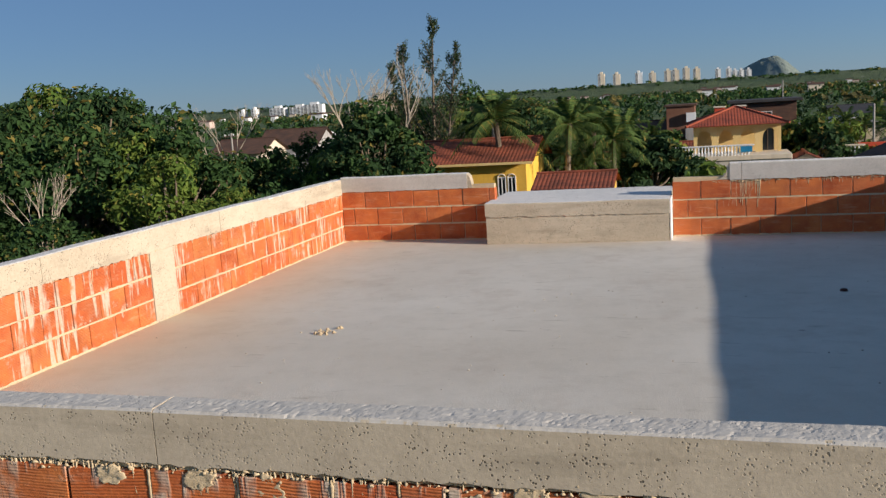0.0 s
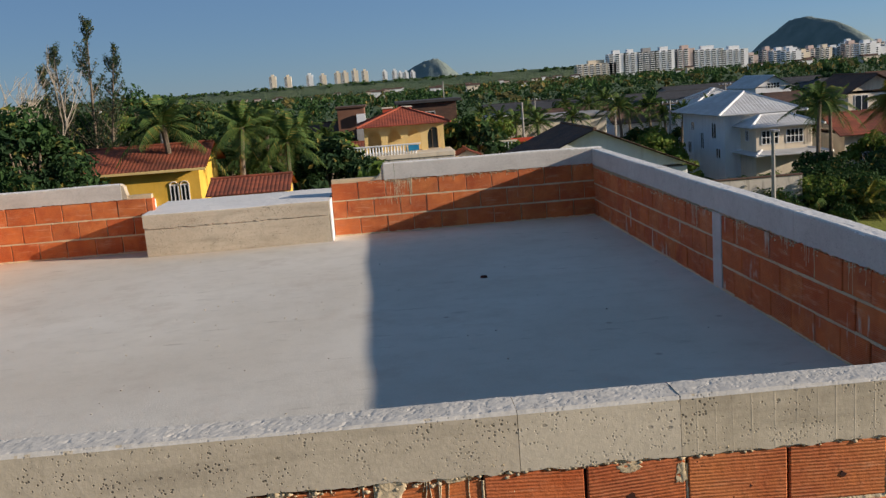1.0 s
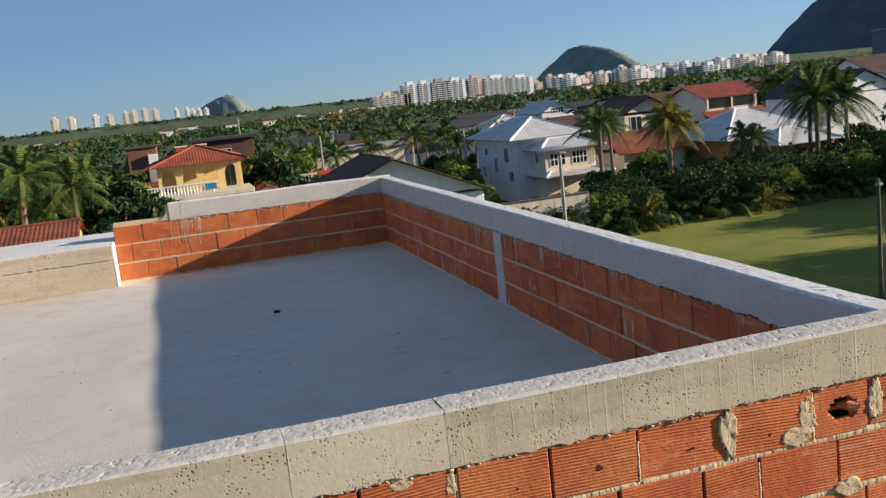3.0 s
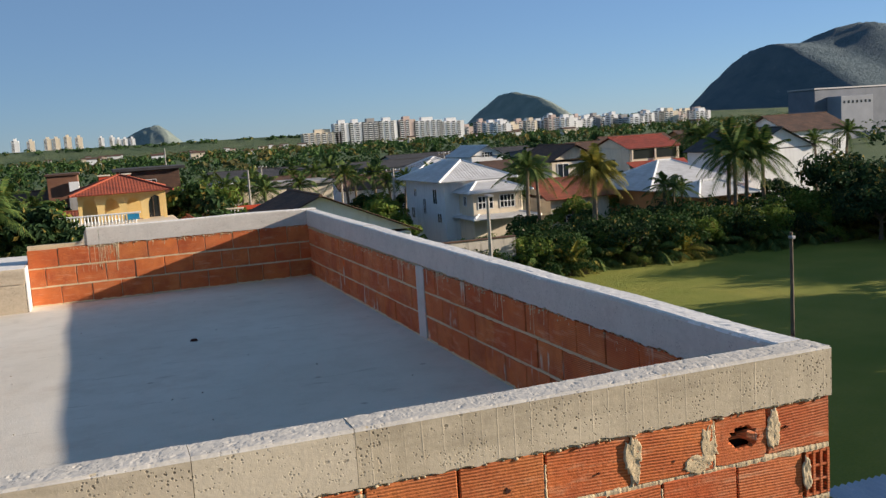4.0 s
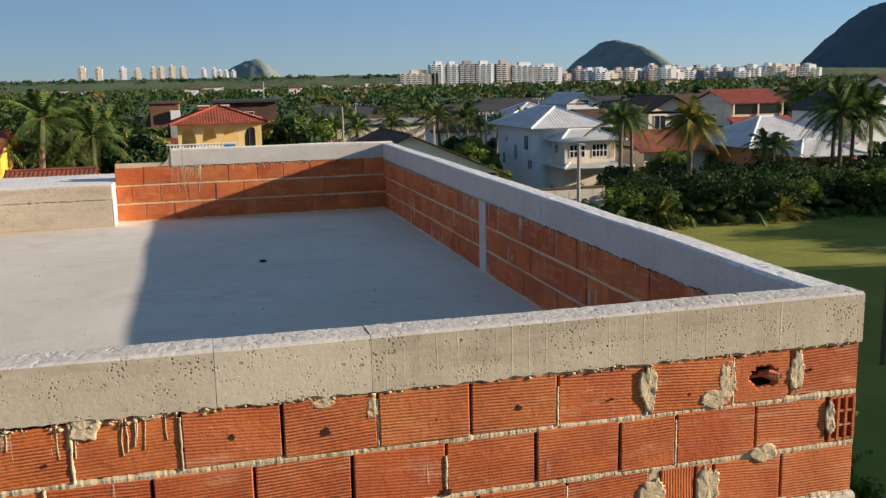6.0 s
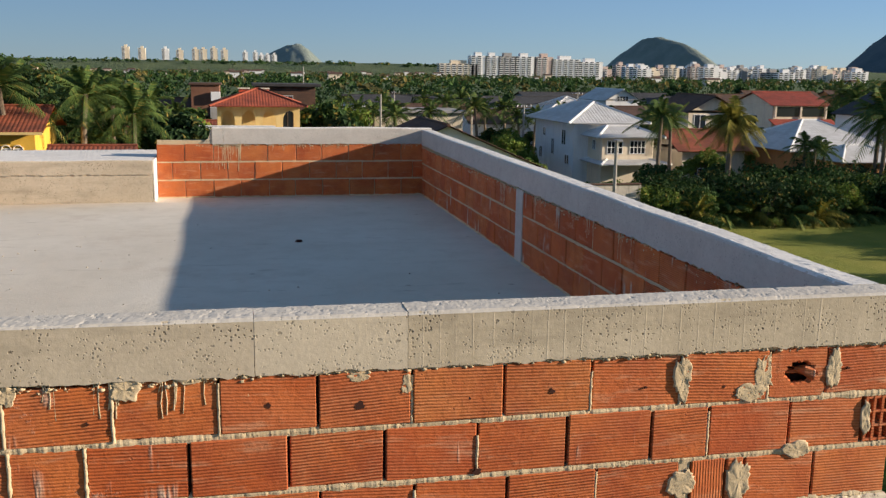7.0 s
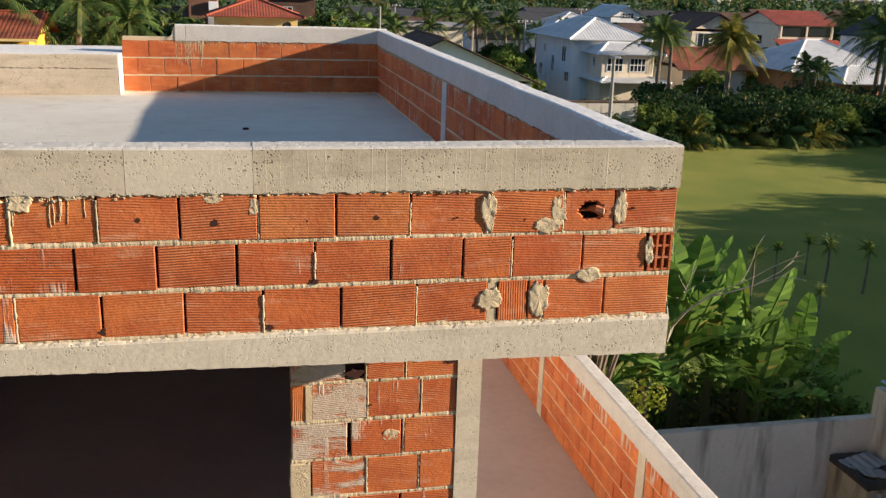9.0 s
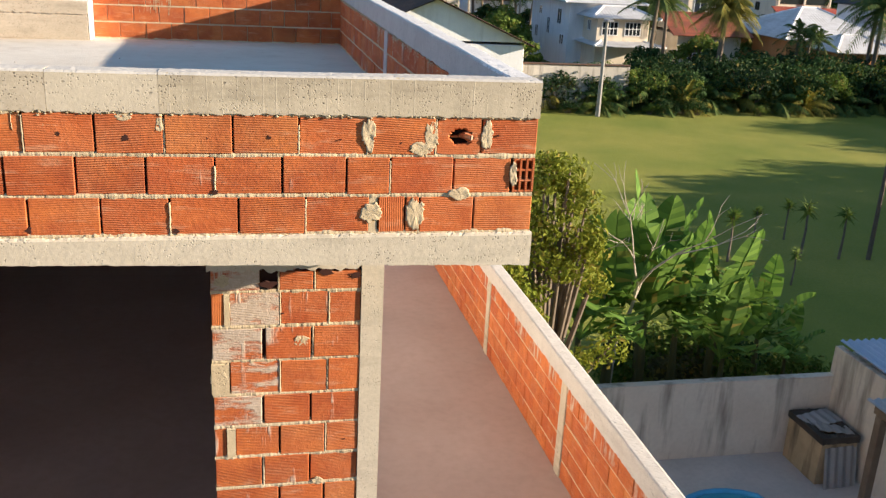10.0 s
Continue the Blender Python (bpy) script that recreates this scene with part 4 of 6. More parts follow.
def roof(parent, cx, cy, w, d, z, rise, hip, tile, over=0.5, ridge=None, along="x", pitch=0.24):
    """Hipped (hip = length of the cut, 0 for gables) roof over a w by d plan, ridge along x or y."""
    turn90 = along == "y"
    L, D = (d, w) if turn90 else (w, d)
    L, D = L + 2 * over, D + 2 * over
    base_m = Matrix.Translation((cx, cy, z)) @ pose(0, 0, 0, 0, 0, 90 if turn90 else 0)
    g = Geo()
    for side in (0, 180):
        slope_plane(g, base_m @ pose(0, 0, 0, 0, 0, side) @ pose(-L / 2, -D / 2, 0), L, D / 2, rise, hip, hip, pitch)
    if hip:
        for side in (90, 270):
            slope_plane(g, base_m @ pose(0, 0, 0, 0, 0, side) @ pose(-D / 2, -L / 2, 0), D, hip, rise, D / 2, D / 2, pitch)
    r = part("roof", g, tile, parent)
    e = L / 2 - hip
    lines = [((-e, 0, rise), (e, 0, rise))] if e > 0.05 else []
    if hip:
        lines += [((sx * L / 2, sy * D / 2, 0), (sx * max(e, 0), 0, rise)) for sx in (-1, 1) for sy in (-1, 1)]
    for a, b in lines:
        part("ridge_cap", Geo().tube([base_m @ Vector(a), base_m @ Vector(b)], 0.11, 6), ridge or tile, r)
    if not hip:
        gab = []
        for sx in (-1, 1):
            x0, x1 = sx * (L / 2 - over), sx * (L / 2 - over - 0.15)
            y = D / 2 - over
            zz = rise * over / (D / 2) - 0.08
            gab.append(turned(Geo().prism([(-y, zz), (y, zz), (0, rise - 0.1)], "x", min(x0, x1), max(x0, x1)), base_m))
        return r, gab
    return r, []


def window(parent, x, y, z, w, h, axis="y", out=-1, bars=2, frame_mat=None, pane_mat=None):
    """A framed window on a wall face: axis is the wall's normal, out its sign."""
    fm = frame_mat or WHITE
    t, g = 0.06, Geo()
    y0, y1 = sorted((y - 0.02 * out, y + 0.05 * out))

    def bx(g, a0, c0, a1, c1, e0, e1):
        g.box(a0, e0, c0, a1, e1, c1) if axis == "y" else g.box(e0, a0, c0, e1, a1, c1)
    u = x
    rim = [(u - w / 2 - t, z - t), (u + w / 2 + t, z - t), (u + w / 2 + t, z + h + t), (u - w / 2 - t, z + h + t),
           (u - w / 2, z), (u + w / 2, z), (u + w / 2, z + h), (u - w / 2, z + h)]
    place = (lambda a, c, e: (a, e, c)) if axis == "y" else (lambda a, c, e: (e, a, c))
    g.add([place(a, c, e) for e in (y0, y1) for a, c in rim],
          [f for i in range(4) for k in [(i + 1) % 4] for f in ((i, k, 4 + k, 4 + i), (8 + i, 8 + k, 12 + k, 12 + i), (i, k, 8 + k, 8 + i), (4 + i, 4 + k, 12 + k, 12 + i))])
    wn_ = part("window", g, fm, parent)
    for i in range(1, bars):
        c, b = u - w / 2 + w * i / bars, Geo()
        bx(b, c - t / 2, z, c + t / 2, z + h, y0, y1)
        part("glazing_bar", b, fm, wn_)
    if bars > 2:
        b = Geo()
        bx(b, u - w / 2, z + h / 2 - t / 2, u + w / 2, z + h / 2 + t / 2, y0 + 0.004, y1 - 0.004)
        part("glazing_bar", b, fm, wn_)
    p = Geo()
    e0, e1 = sorted((y - 0.01 * out, y + 0.015 * out))
    bx(p, u - w / 2, z, u + w / 2, z + h, e0, e1)
    part("pane", p, pane_mat or GLASS, wn_)
    return wn_


def house(name, label, x0, y0, w, d, h, wall, tile, rise, hip, along="x", over=0.5, front=(), side=(), ridge=None, pitch=0.24, pane_mat=None):
    """A house with its front on y0 facing south; windows given as (offset, sill, width, height)."""
    t = thing(name, label, "house")
    part("wall", Geo().block(x0, y0, 0, x0 + w, y0 + d, h, 0.03), wall, t)
    r, gable = roof(t, x0 + w / 2, y0 + d / 2, w, d, h, rise, hip, tile, over, ridge, along, pitch)
    for gb in gable:
        part("gable", gb, wall, t)
    for u, z, ww, hh in front:
        window(t, x0 + u, y0, z, ww, hh, "y", -1, 2 if ww < 1.6 else 4, pane_mat=pane_mat)
    for u, z, ww, hh in side:
        window(t, y0 + u, x0, z, ww, hh, "x", -1, 2, pane_mat=pane_mat)
    return t


# yellow house beyond the far parapet
yx0, yy = bearing(-18.6, 58)
yx1, _ = bearing(-11.3, 58)
yl = house("yellow_house", "yellow house with weathered terracotta tile roof", yx0, yy, yx1 - yx0, 6.5, 6.35, YELLOW, TILE, 1.35, 0, "x", 0.55,
           front=((6.3, 4.2, 0.42, 1.1), (6.95, 4.2, 0.42, 1.1), (2.0, 4.3, 1.1, 0.9)))
part("eave_board", Geo().block(yx0 - 0.5, yy - 0.56, 6.17, yx1 + 0.5, yy - 0.5, 6.33, 0.01), PALE_YELLOW, yl)
for u in (6.3, 6.95):
    part("window_arch", Geo().tube([(yx0 + u - 0.26 * math.cos(a), yy - 0.04, 5.3 + 0.24 * math.sin(a)) for a in (math.pi * i / 8 for i in range(9))], 0.05, 5), CREAM, yl)
ac = part("air_conditioner", Geo().block(yx0 + 4.2, yy - 0.35, 3.9, yx0 + 5.1, yy - 0.02, 4.6, 0.03), WHITE, yl, "white air conditioner")
part("fan_grille", Geo().tube([(yx0 + 4.55, yy - 0.37, 4.25), (yx0 + 4.55, yy - 0.352, 4.25)], [0.24, 0.26], 14), METAL, ac)
sx0, sy = bearing(-11.6, 53)
house("low_annex", "low annex with terracotta tile roof beside the yellow house", sx0 + 0.8, sy, 4.2, 4.0, 5.0, YELLOW, TILE, 0.75, 0, "x", 0.3)

# villa with an arched veranda
vx0, vy = bearing(-1.2, 80)
vx1, _ = bearing(3.7, 80)
villa = thing("villa", "pale yellow villa with arched veranda and red tile hip roof", "house")
vw = vx1 - vx0
part("wall", Geo().block(vx0, vy + 1.6, 0, vx1, vy + 8, 7.0, 0.03), PALE_YELLOW, villa)
roof(villa, (vx0 + vx1) / 2, vy + 3.8, vw, 8.0, 7.05, 1.35, 3.9, TILE_NEW, 0.6)
for i in range(4):
    cx = vx0 + vw * (i + 0.5) / 4
    r = vw / 8 - 0.28
    poly = [(cx - vw / 8, 4.75), (cx - r, 4.75), (cx - r, 5.8)] + [(cx - r * math.cos(a), 5.8 + 0.85 * math.sin(a)) for a in (math.pi * k / 8 for k in range(1, 8))] + \
           [(cx + r, 5.8), (cx + r, 4.75), (cx + vw / 8, 4.75), (cx + vw / 8, 7.0), (cx - vw / 8, 7.0)]
    part("arch", Geo().prism(poly, "y", vy, vy + 0.3), PALE_YELLOW, villa)
part("veranda_floor", Geo().block(vx0 - 1.8, vy - 3.2, 4.35, vx1 + 0.6, vy + 1.6, 4.75, 0.03), CREAM, villa)
part("terrace_wall", Geo().block(vx0 - 1.8, vy - 3.1, 0, vx1 + 0.6, vy + 1.6, 4.35, 0.03), OLDWALL, villa)
bal = part("balustrade", Geo().block(vx0 - 1.8, vy - 3.2, 5.47, vx1 - 2.2, vy - 3.0, 5.59, 0.02), WHITE, villa, "white turned balustrade")
g0 = Geo().tube([(0, 0, 0), (0, 0, 0.2), (0, 0, 0.45), (0, 0, 0.72)], [0.06, 0.10, 0.05, 0.07], 7).mesh("baluster", WHITE)
for i in range(24):
    ob = part("baluster", g0, WHITE, bal)
    ob.location = (vx0 - 1.6 + i * (vw - 0.8) / 24, vy - 3.1, 4.75)
part("towel", Geo().block(vx0 + 3.6, vy - 3.24, 5.0, vx0 + 4.5, vy - 3.21, 5.45, 0.004), POOLBLUE, villa, "blue cloth hung on the balustrade")
window(villa, vx1 - 0.95, vy + 1.58, 4.75, 0.9, 1.9, "y", -1, 2, WOOD)
house("villa_annex", "tiled annex beside the villa", vx1 + 0.6, vy - 1, 2.4, 5, 3.9, CREAM, TILE, 0.7, 0, "y", 0.3)

# white two-storey house
wh = thing("white_house", "white two-storey house with pale grey hipped roofs", "house")
part("wall", Geo().block(29.5, 78.5, 0, 35.8, 89.5, 5.75, 0.03), WHITE, wh)
roof(wh, 32.65, 84.0, 6.3, 11.0, 5.8, 1.75, 4.2, TILE_GREY, 0.75, WHITE, "y", 0.3)
# cream instead of white: the front's warm sun put into its colour
part("front_wing", Geo().block(30.9, 75.2, 0, 35.7, 78.52, 4.75, 0.03), CREAM, wh)
roof(wh, 33.3, 77.0, 4.8, 3.6, 4.78, 0.85, 1.9, TILE_GREY, 0.75, WHITE, "x", 0.3)
roof(wh, 33.4, 76.3, 4.9, 4.2, 2.55, 0.45, 2.0, TILE_GREY, 0.8, WHITE, "x", 0.3)
for x in (32.1, 34.2):
    window(wh, x, 75.2, 3.35, 1.35, 1.05, "y", -1, 4)
window(wh, 35.35, 75.2, 3.2, 0.4, 1.2, "y", -1, 2, CREAM, CREAM)
for y, z, w, hh in ((81.0, 3.7, 1.0, 1.3), (84.0, 2.6, 0.7, 1.4), (86.6, 4.2, 0.7, 0.7), (80.0, 2.0, 1.0, 0.8), (87.5, 2.0, 0.8, 1.0)):
    window(wh, y, 29.5, z, w, hh, "x", -1, 2)
window(wh, 77.0, 30.9, 3.6, 0.6, 0.8, "x", -1, 2)
house("white_roofed_house", "white house with pale grey hipped roof", 35.2, 104, 8.5, 9, 5.2, WHITE, TILE_GREY, 2.1, 4.6, "y", 0.6, ridge=WHITE, pitch=0.3, front=((2, 3, 1.4, 1.2),))
gx, gy = bearing(22.3, 150)
house("white_gabled_house", "white house with a pale gabled roof", gx, gy, 6, 12, 5.6, WHITE, TILE_GREY, 1.9, 0, "y", 0.5, ridge=WHITE, pitch=0.4, front=((3.0, 5.5, 2.0, 0.8),))

# brown-roofed house and walls behind the roof's far corner
br = house("brown_roofed_house", "white gabled house with dark brown tile roof", 7.0, 55.5, 11.5, 9.0, 4.25, WHITE, TILE_BROWN, 2.7, 0, "y", 0.55)
bw = thing("wall_boundary", "old cream boundary wall with black stains", "wall", kind="structure")
part("wall_body", rough_bar(19.0, 26.5, 57.2, 57.4, 0, 2.9, 0.3, 0.01, seed=101), OLDWALL, bw)
part("coping", Geo().block(19.0, 57.12, 2.9, 26.5, 57.48, 3.0, 0.02), TILE_BROWN, bw)
rx, ry = bearing(7.3, 88)
tagged(new("wall_red", Geo().block(rx, ry, 0, rx + 6.0, ry + 0.3, 4.6, 0.02).mesh("wall_red", REDWALL)), "red painted garden wall", "wall", kind="structure")
cw = thing("pale_building", "long low pale building with a flat roof", "house")
part("wall", Geo().block(rx - 2, ry + 12, 0, rx + 13, ry + 20, 5.6, 0.05), CREAM, cw)
part("roof", Geo().block(rx - 2.4, ry + 11.6, 5.6, rx + 13.4, ry + 20.4, 5.9, 0.03), GREYWALL, cw)
bx, by = bearing(5.2, 84)
fence = thing("balustrade_wall", "cream balustrade on a garden wall", "wall", kind="structure")
part("wall_body", Geo().block(bx, by, 0, bx + 4.4, by + 0.25, 4.0, 0.02), CREAM, fence)
part("rail", Geo().block(bx, by, 4.6, bx + 4.4, by + 0.25, 4.75, 0.02), CREAM, fence)
for i in range(14):
    part("baluster", g0, CREAM, fence).matrix_basis = pose(bx + 0.2 + i * 0.31, by + 0.12, 4.0) @ Matrix.Diagonal((1, 1, 0.84, 1))

# red-roofed, cream and grey-roofed houses beyond the hedge
hx, hy = bearing(31.9, 104)
rh = house("red_roofed_house", "cream two-storey house with red tile roofs", hx, hy, 7.6, 9.0, 6.6, CREAM, TILE_RED, 1.5, 0, "x", 0.4)
part("loggia", Geo().block(hx + 0.4, hy - 0.06, 5.2, hx + 7.2, hy - 0.01, 6.4, 0.01), GLASS, rh, "dark glazed loggia")
for u in (0.2, 3.7, 7.2):
    part("loggia_post", Geo().block(hx + u, hy - 0.25, 5.0, hx + u + 0.25, hy - 0.07, 6.6, 0.02), CREAM, rh)
g = Geo()
slope_plane(g, pose(hx - 0.6, hy - 2.6, 3.9), 8.8, 2.5, 1.0, 0, 0)
part("porch_roof", g, TILE_RED, rh)
part("porch_wall", Geo().block(hx, hy - 2.2, 0, hx + 7.6, hy, 3.95, 0.03), CREAM, rh)
for u, w in ((1.6, 1.6), (4.6, 0.8)):
    window(rh, hx + u, hy - 2.2, 2.4, w, 1.0, "y", -1, 2, WOOD)
window(rh, hy + 4, hx, 4.2, 0.9, 0.9, "x", -1, 2, WOOD)
cx, cy = bearing(27.2, 92)
house("cream_house", "cream gabled house with brown tiles", cx, cy, 5.6, 8.0, 6.1, CREAM, TILE_BROWN, 1.9, 0, "y", 0.7, front=((1.4, 4.4, 1.3, 1.5), (3.9, 4.4, 1.3, 1.5)), side=((4, 4.2, 1.2, 1.2),))
cx, cy = bearing(27.0, 76)
house("brown_porch_house", "low house with terracotta porch roof under palms", cx, cy, 6.2, 6, 3.5, CREAM, TILE, 1.7, 0, "x", 0.8, front=((2, 1.2, 1.6, 1.4),))
cx, cy = bearing(33.2, 72)
house("grey_roofed_house", "low house with large pale grey hipped roof", cx, cy, 9.5, 10, 3.8, ORANGE, TILE_GREY, 2.4, 4.8, "x", 0.8, ridge=WHITE, pitch=0.3)
cx, cy = bearing(36.0, 68)
house("grey_roofed_annex", "low annex with pale grey tile roof", cx, cy, 5.4, 5, 3.2, ORANGE, TILE_GREY, 1.2, 2.4, "x", 0.6, ridge=WHITE, pitch=0.3)
cx, cy = bearing(38.7, 76)
house("tall_white_house", "white gabled house with dark tile roof", cx, cy, 8.2, 10, 6.4, WHITE, TILE_DARK, 2.2, 0, "y", 0.4)
cx, cy = bearing(41.0, 100)
house("dark_roofed_house", "white house with dark brown gabled roof", cx, cy, 10, 9, 7.4, WHITE, TILE_BROWN, 2.2, 0, "x", 0.6, front=((8, 4.6, 1.6, 1.4), (2, 4.6, 1.6, 1.4)))

# large grey hall and long dark roofs further back
hall = thing("grey_hall", "large grey metal-clad hall with a flat roof", "building")
cx, cy = bearing(42.4, 235)
part("wall", Geo().block(cx, cy, 0, cx + 90, cy + 12, 16.0, 0.2), PANELS, hall)
part("parapet_cap", Geo().block(cx - 0.3, cy - 0.3, 16.0, cx + 90, cy + 12, 16.5, 0.05), METAL, hall)
part("front_block", Geo().block(cx + 5, cy - 6, 0, cx + 18, cy, 13.5, 0.1), plain("pale_cladding", (0.20, 0.22, 0.26), (0.27, 0.29, 0.33), 0.2, 0.6), hall, "paler front block")
for i in range(7):
    part("window", Geo().block(cx + 6 + i * 1.7, cy - 6.06, 11.2, cx + 6.7 + i * 1.7, cy - 6.0, 12.0, 0.01), GLASS, hall)
q = random.Random(200)
for az, dist, w, d, h, rise, tile, wall in (
        (-4.4, 104, 7, 8, 5.0, 1.8, TILE_BROWN, CREAM), 
        (6.6, 172, 26, 12, 4.2, 1.3, TILE_DARK, WHITE), (13.8, 165, 30, 11, 4.4, 1.2, TILE_DARK, WHITE), (17.6, 190, 34, 12, 4.6, 1.3, TILE_DARK, GREYWALL), (25.2, 160, 22, 10, 4.6, 1.4, TILE_DARK, WHITE),
        (21.9, 128, 9, 9, 3.8, 1.5, TILE_BROWN, CREAM), (29.0, 138, 10, 9, 5.0, 2.0, TILE_BROWN, CREAM), (10.0, 118, 10, 8, 4.2, 1.6, TILE_BROWN, WHITE), (14.2, 112, 9, 8, 3.8, 1.6, TILE_BROWN, WHITE),
        (-6.5, 90, 8, 7, 3.6, 1.5, TILE, GREYWALL), (-5.4, 76, 4.6, 6, 3.6, 1.1, TILE, GREYWALL), (-30.2, 120, 8, 8, 4.8, 2.0, TILE_BROWN, CREAM), (-27.4, 135, 10, 8, 5.0, 2.6, TILE_BROWN, GREYWALL),
        (-25.6, 140, 8, 8, 5.0, 2.2, TILE_GREY, WHITE), (35.5, 150, 14, 10, 5.6, 2.0, TILE_BROWN, ORANGE), (37.5, 170, 16, 10, 5.6, 2.0, TILE_BROWN, ORANGE), (31.0, 150, 14, 10, 5.2, 2.2, TILE_BROWN, GREYWALL)):
    x, y = bearing(az, dist)
    house("distant_house", "low house with a pitched tile roof among trees", x, y, w, d, h, wall, tile, rise, 0 if q.random() < 0.6 else min(w, d) / 2, "x", 0.5,
          front=[(w * (i + 0.5) / 4, 2.6 if h > 4.5 else 1.2, 1.3, 1.1) for i in range(4)], pitch=0.3)


# flat-roofed houses behind the villa
fx, fy = bearing(1.1, 122)
fb = thing("dark_flat_house", "dark flat-roofed house with red brick water tank towers", "house")
part("wall", Geo().block(fx, fy, 0, fx + 7.5, fy + 8, 7.9, 0.03), TILE_BROWN, fb)
part("roof", Geo().block(fx - 0.5, fy - 0.6, 7.9, fx + 8.2, fy + 8.4, 8.25, 0.03), TILE_DARK, fb)
for u in (1.2, 4.0):
    window(fb, fx + u, fy, 5.6, 1.2, 1.1, "y", -1, 2)
for u, dy in ((-2.2, -8), (0.1, -8)):
    tw = part("tank_tower", Geo().block(fx + u, fy + dy, 0, fx + u + 1.2, fy + dy + 1.2, 7.7, 0.03), REDWALL, fb, "red brick tank tower")
    part("tower_cap", Geo().block(fx + u - 0.12, fy + dy - 0.12, 7.7, fx + u + 1.32, fy + dy + 1.32, 7.85, 0.02), CREAM, tw)
fx, fy = bearing(-2.7, 104)
fb = thing("brown_flat_house", "brown half-finished house with a white corner", "house")
part("wall", Geo().block(fx, fy, 0, fx + 3.0, fy + 6, 8.3, 0.03), plain("raw_brown_block", (0.16, 0.075, 0.045), (0.22, 0.11, 0.07), 1.0), fb)
part("roof", Geo().block(fx - 0.2, fy - 0.2, 8.3, fx + 3.2, fy + 6.2, 8.5, 0.02), TILE_BROWN, fb)
part("wing", Geo().block(fx + 2.0, fy - 1.5, 0, fx + 5.2, fy - 0.004, 6.0, 0.03), GREYWALL, fb)
part("white_corner", Geo().block(fx + 2.1, fy - 0.5, 6.6, fx + 3.1, fy - 0.1, 7.6, 0.02), WHITE, fb)
window(fb, fx + 3.6, fy - 1.5, 4.2, 0.8, 1.0, "y", -1, 2)


# ---- the far town ----
def tower(x, y, w, d, floors, wall, crown=True):
    """An apartment block: body, a balcony slab a storey, window bands and a roof house."""
    t = thing("apartment_block", "pale apartment block with balconies on every floor", "building", "far town")
    h = floors * 3.0
    part("wall", Geo().box(x, y, 0, x + w, y + d, h), wall, t)
    g, b = Geo(), Geo()
    for i in range(1, floors):
        for k in range(max(1, int(w / 9))):
            u = x + 1.2 + k * 9
            g.box(u, y - 1.6, i * 3.0 - 0.25, min(u + 6, x + w - 1), y - 0.01, i * 3.0 + 0.8)
            b.box(u + 0.4, y - 0.06, i * 3.0 + 0.9, min(u + 5.6, x + w - 1.2), y - 0.02, i * 3.0 + 2.5)
        b.box(x - 0.06, y + 2, i * 3.0 + 0.9, x - 0.02, y + d - 2, i * 3.0 + 2.2)
    tagged(part("balcony_tier", g, WHITE, t), kind="stuff")
    tagged(part("glazing", b, GLASS, t), kind="stuff")
    if crown:
        part("roof_house", Geo().box(x + w * 0.3, y + d * 0.2, h, x + w * 0.7, y + d * 0.8, h + 5), wall, t)


q = random.Random(300)
TOWN = [WHITE, WHITE, WHITE, CREAM, GREYWALL, plain("pale_pink_render", (0.55, 0.42, 0.36), (0.62, 0.5, 0.44), 0.1)]
for az in (-6.5, -5.6, -4.3, -3.5, -2.6, -2.15, -1.55, -0.95):
    x, y = bearing(az, 2400)
    tower(x, y, 17, 16, q.randint(17, 19), TOWN[3] if az != -4.3 else TOWN[0])
for az in (0.3, 0.9, 1.25, 1.6, 2.0):
    x, y = bearing(az, 2500)
    tower(x, y, 14, 14, q.randint(15, 17), TOWN[0])
for az, w, fl in ((12.1, 60, 7), (14.0, 26, 11), (14.9, 22, 11), (15.7, 30, 11), (16.7, 30, 11), (18.0, 26, 11), (18.9, 46, 10), (20.5, 40, 9)):
    x, y = bearing(az, 1350)
    tower(x, y, w, 18, fl, q.choice(TOWN))
for i in range(58):
    az = 21.3 + i * 0.26 + q.uniform(-0.6, 0.6)
    dist = q.uniform(1250, 2000)
    x, y = bearing(az, dist)
    tower(x, y, q.uniform(16, 30), 16, max(4, int((dist * q.choice((0.006, 0.0085, 0.0105)) + (9 if 27 < az < 32 and dist > 1700 else 0)) / 3) + 3), q.choice(TOWN))
for az in (-24.4, -26.5, -25.3, -27.6, -28.3):
    x, y = bearing(az, 1900)
    tower(x, y, q.uniform(26, 48) if az > -27.5 else 12, 18, q.randint(6, 8), WHITE)
for az in range(-33, 36, 2):
    for _ in range(3):
        x, y = bearing(az + q.uniform(-1, 1), q.uniform(700, 2300))
        t = thing("distant_cottage", "tiny pale house on the green plain", "house", "far town")
        w, hh = q.uniform(7, 16), q.uniform(3.5, 7)
        part("wall", Geo().box(x, y, 0, x + w, y + 9, hh), q.choice(TOWN), t)
        part("roof", Geo().prism([(y - 0.5, hh), (y + 9.5, hh), (y + 4.5, hh + 1.6)], "x", x - 0.5, x + w + 0.5), TILE_BROWN, t)


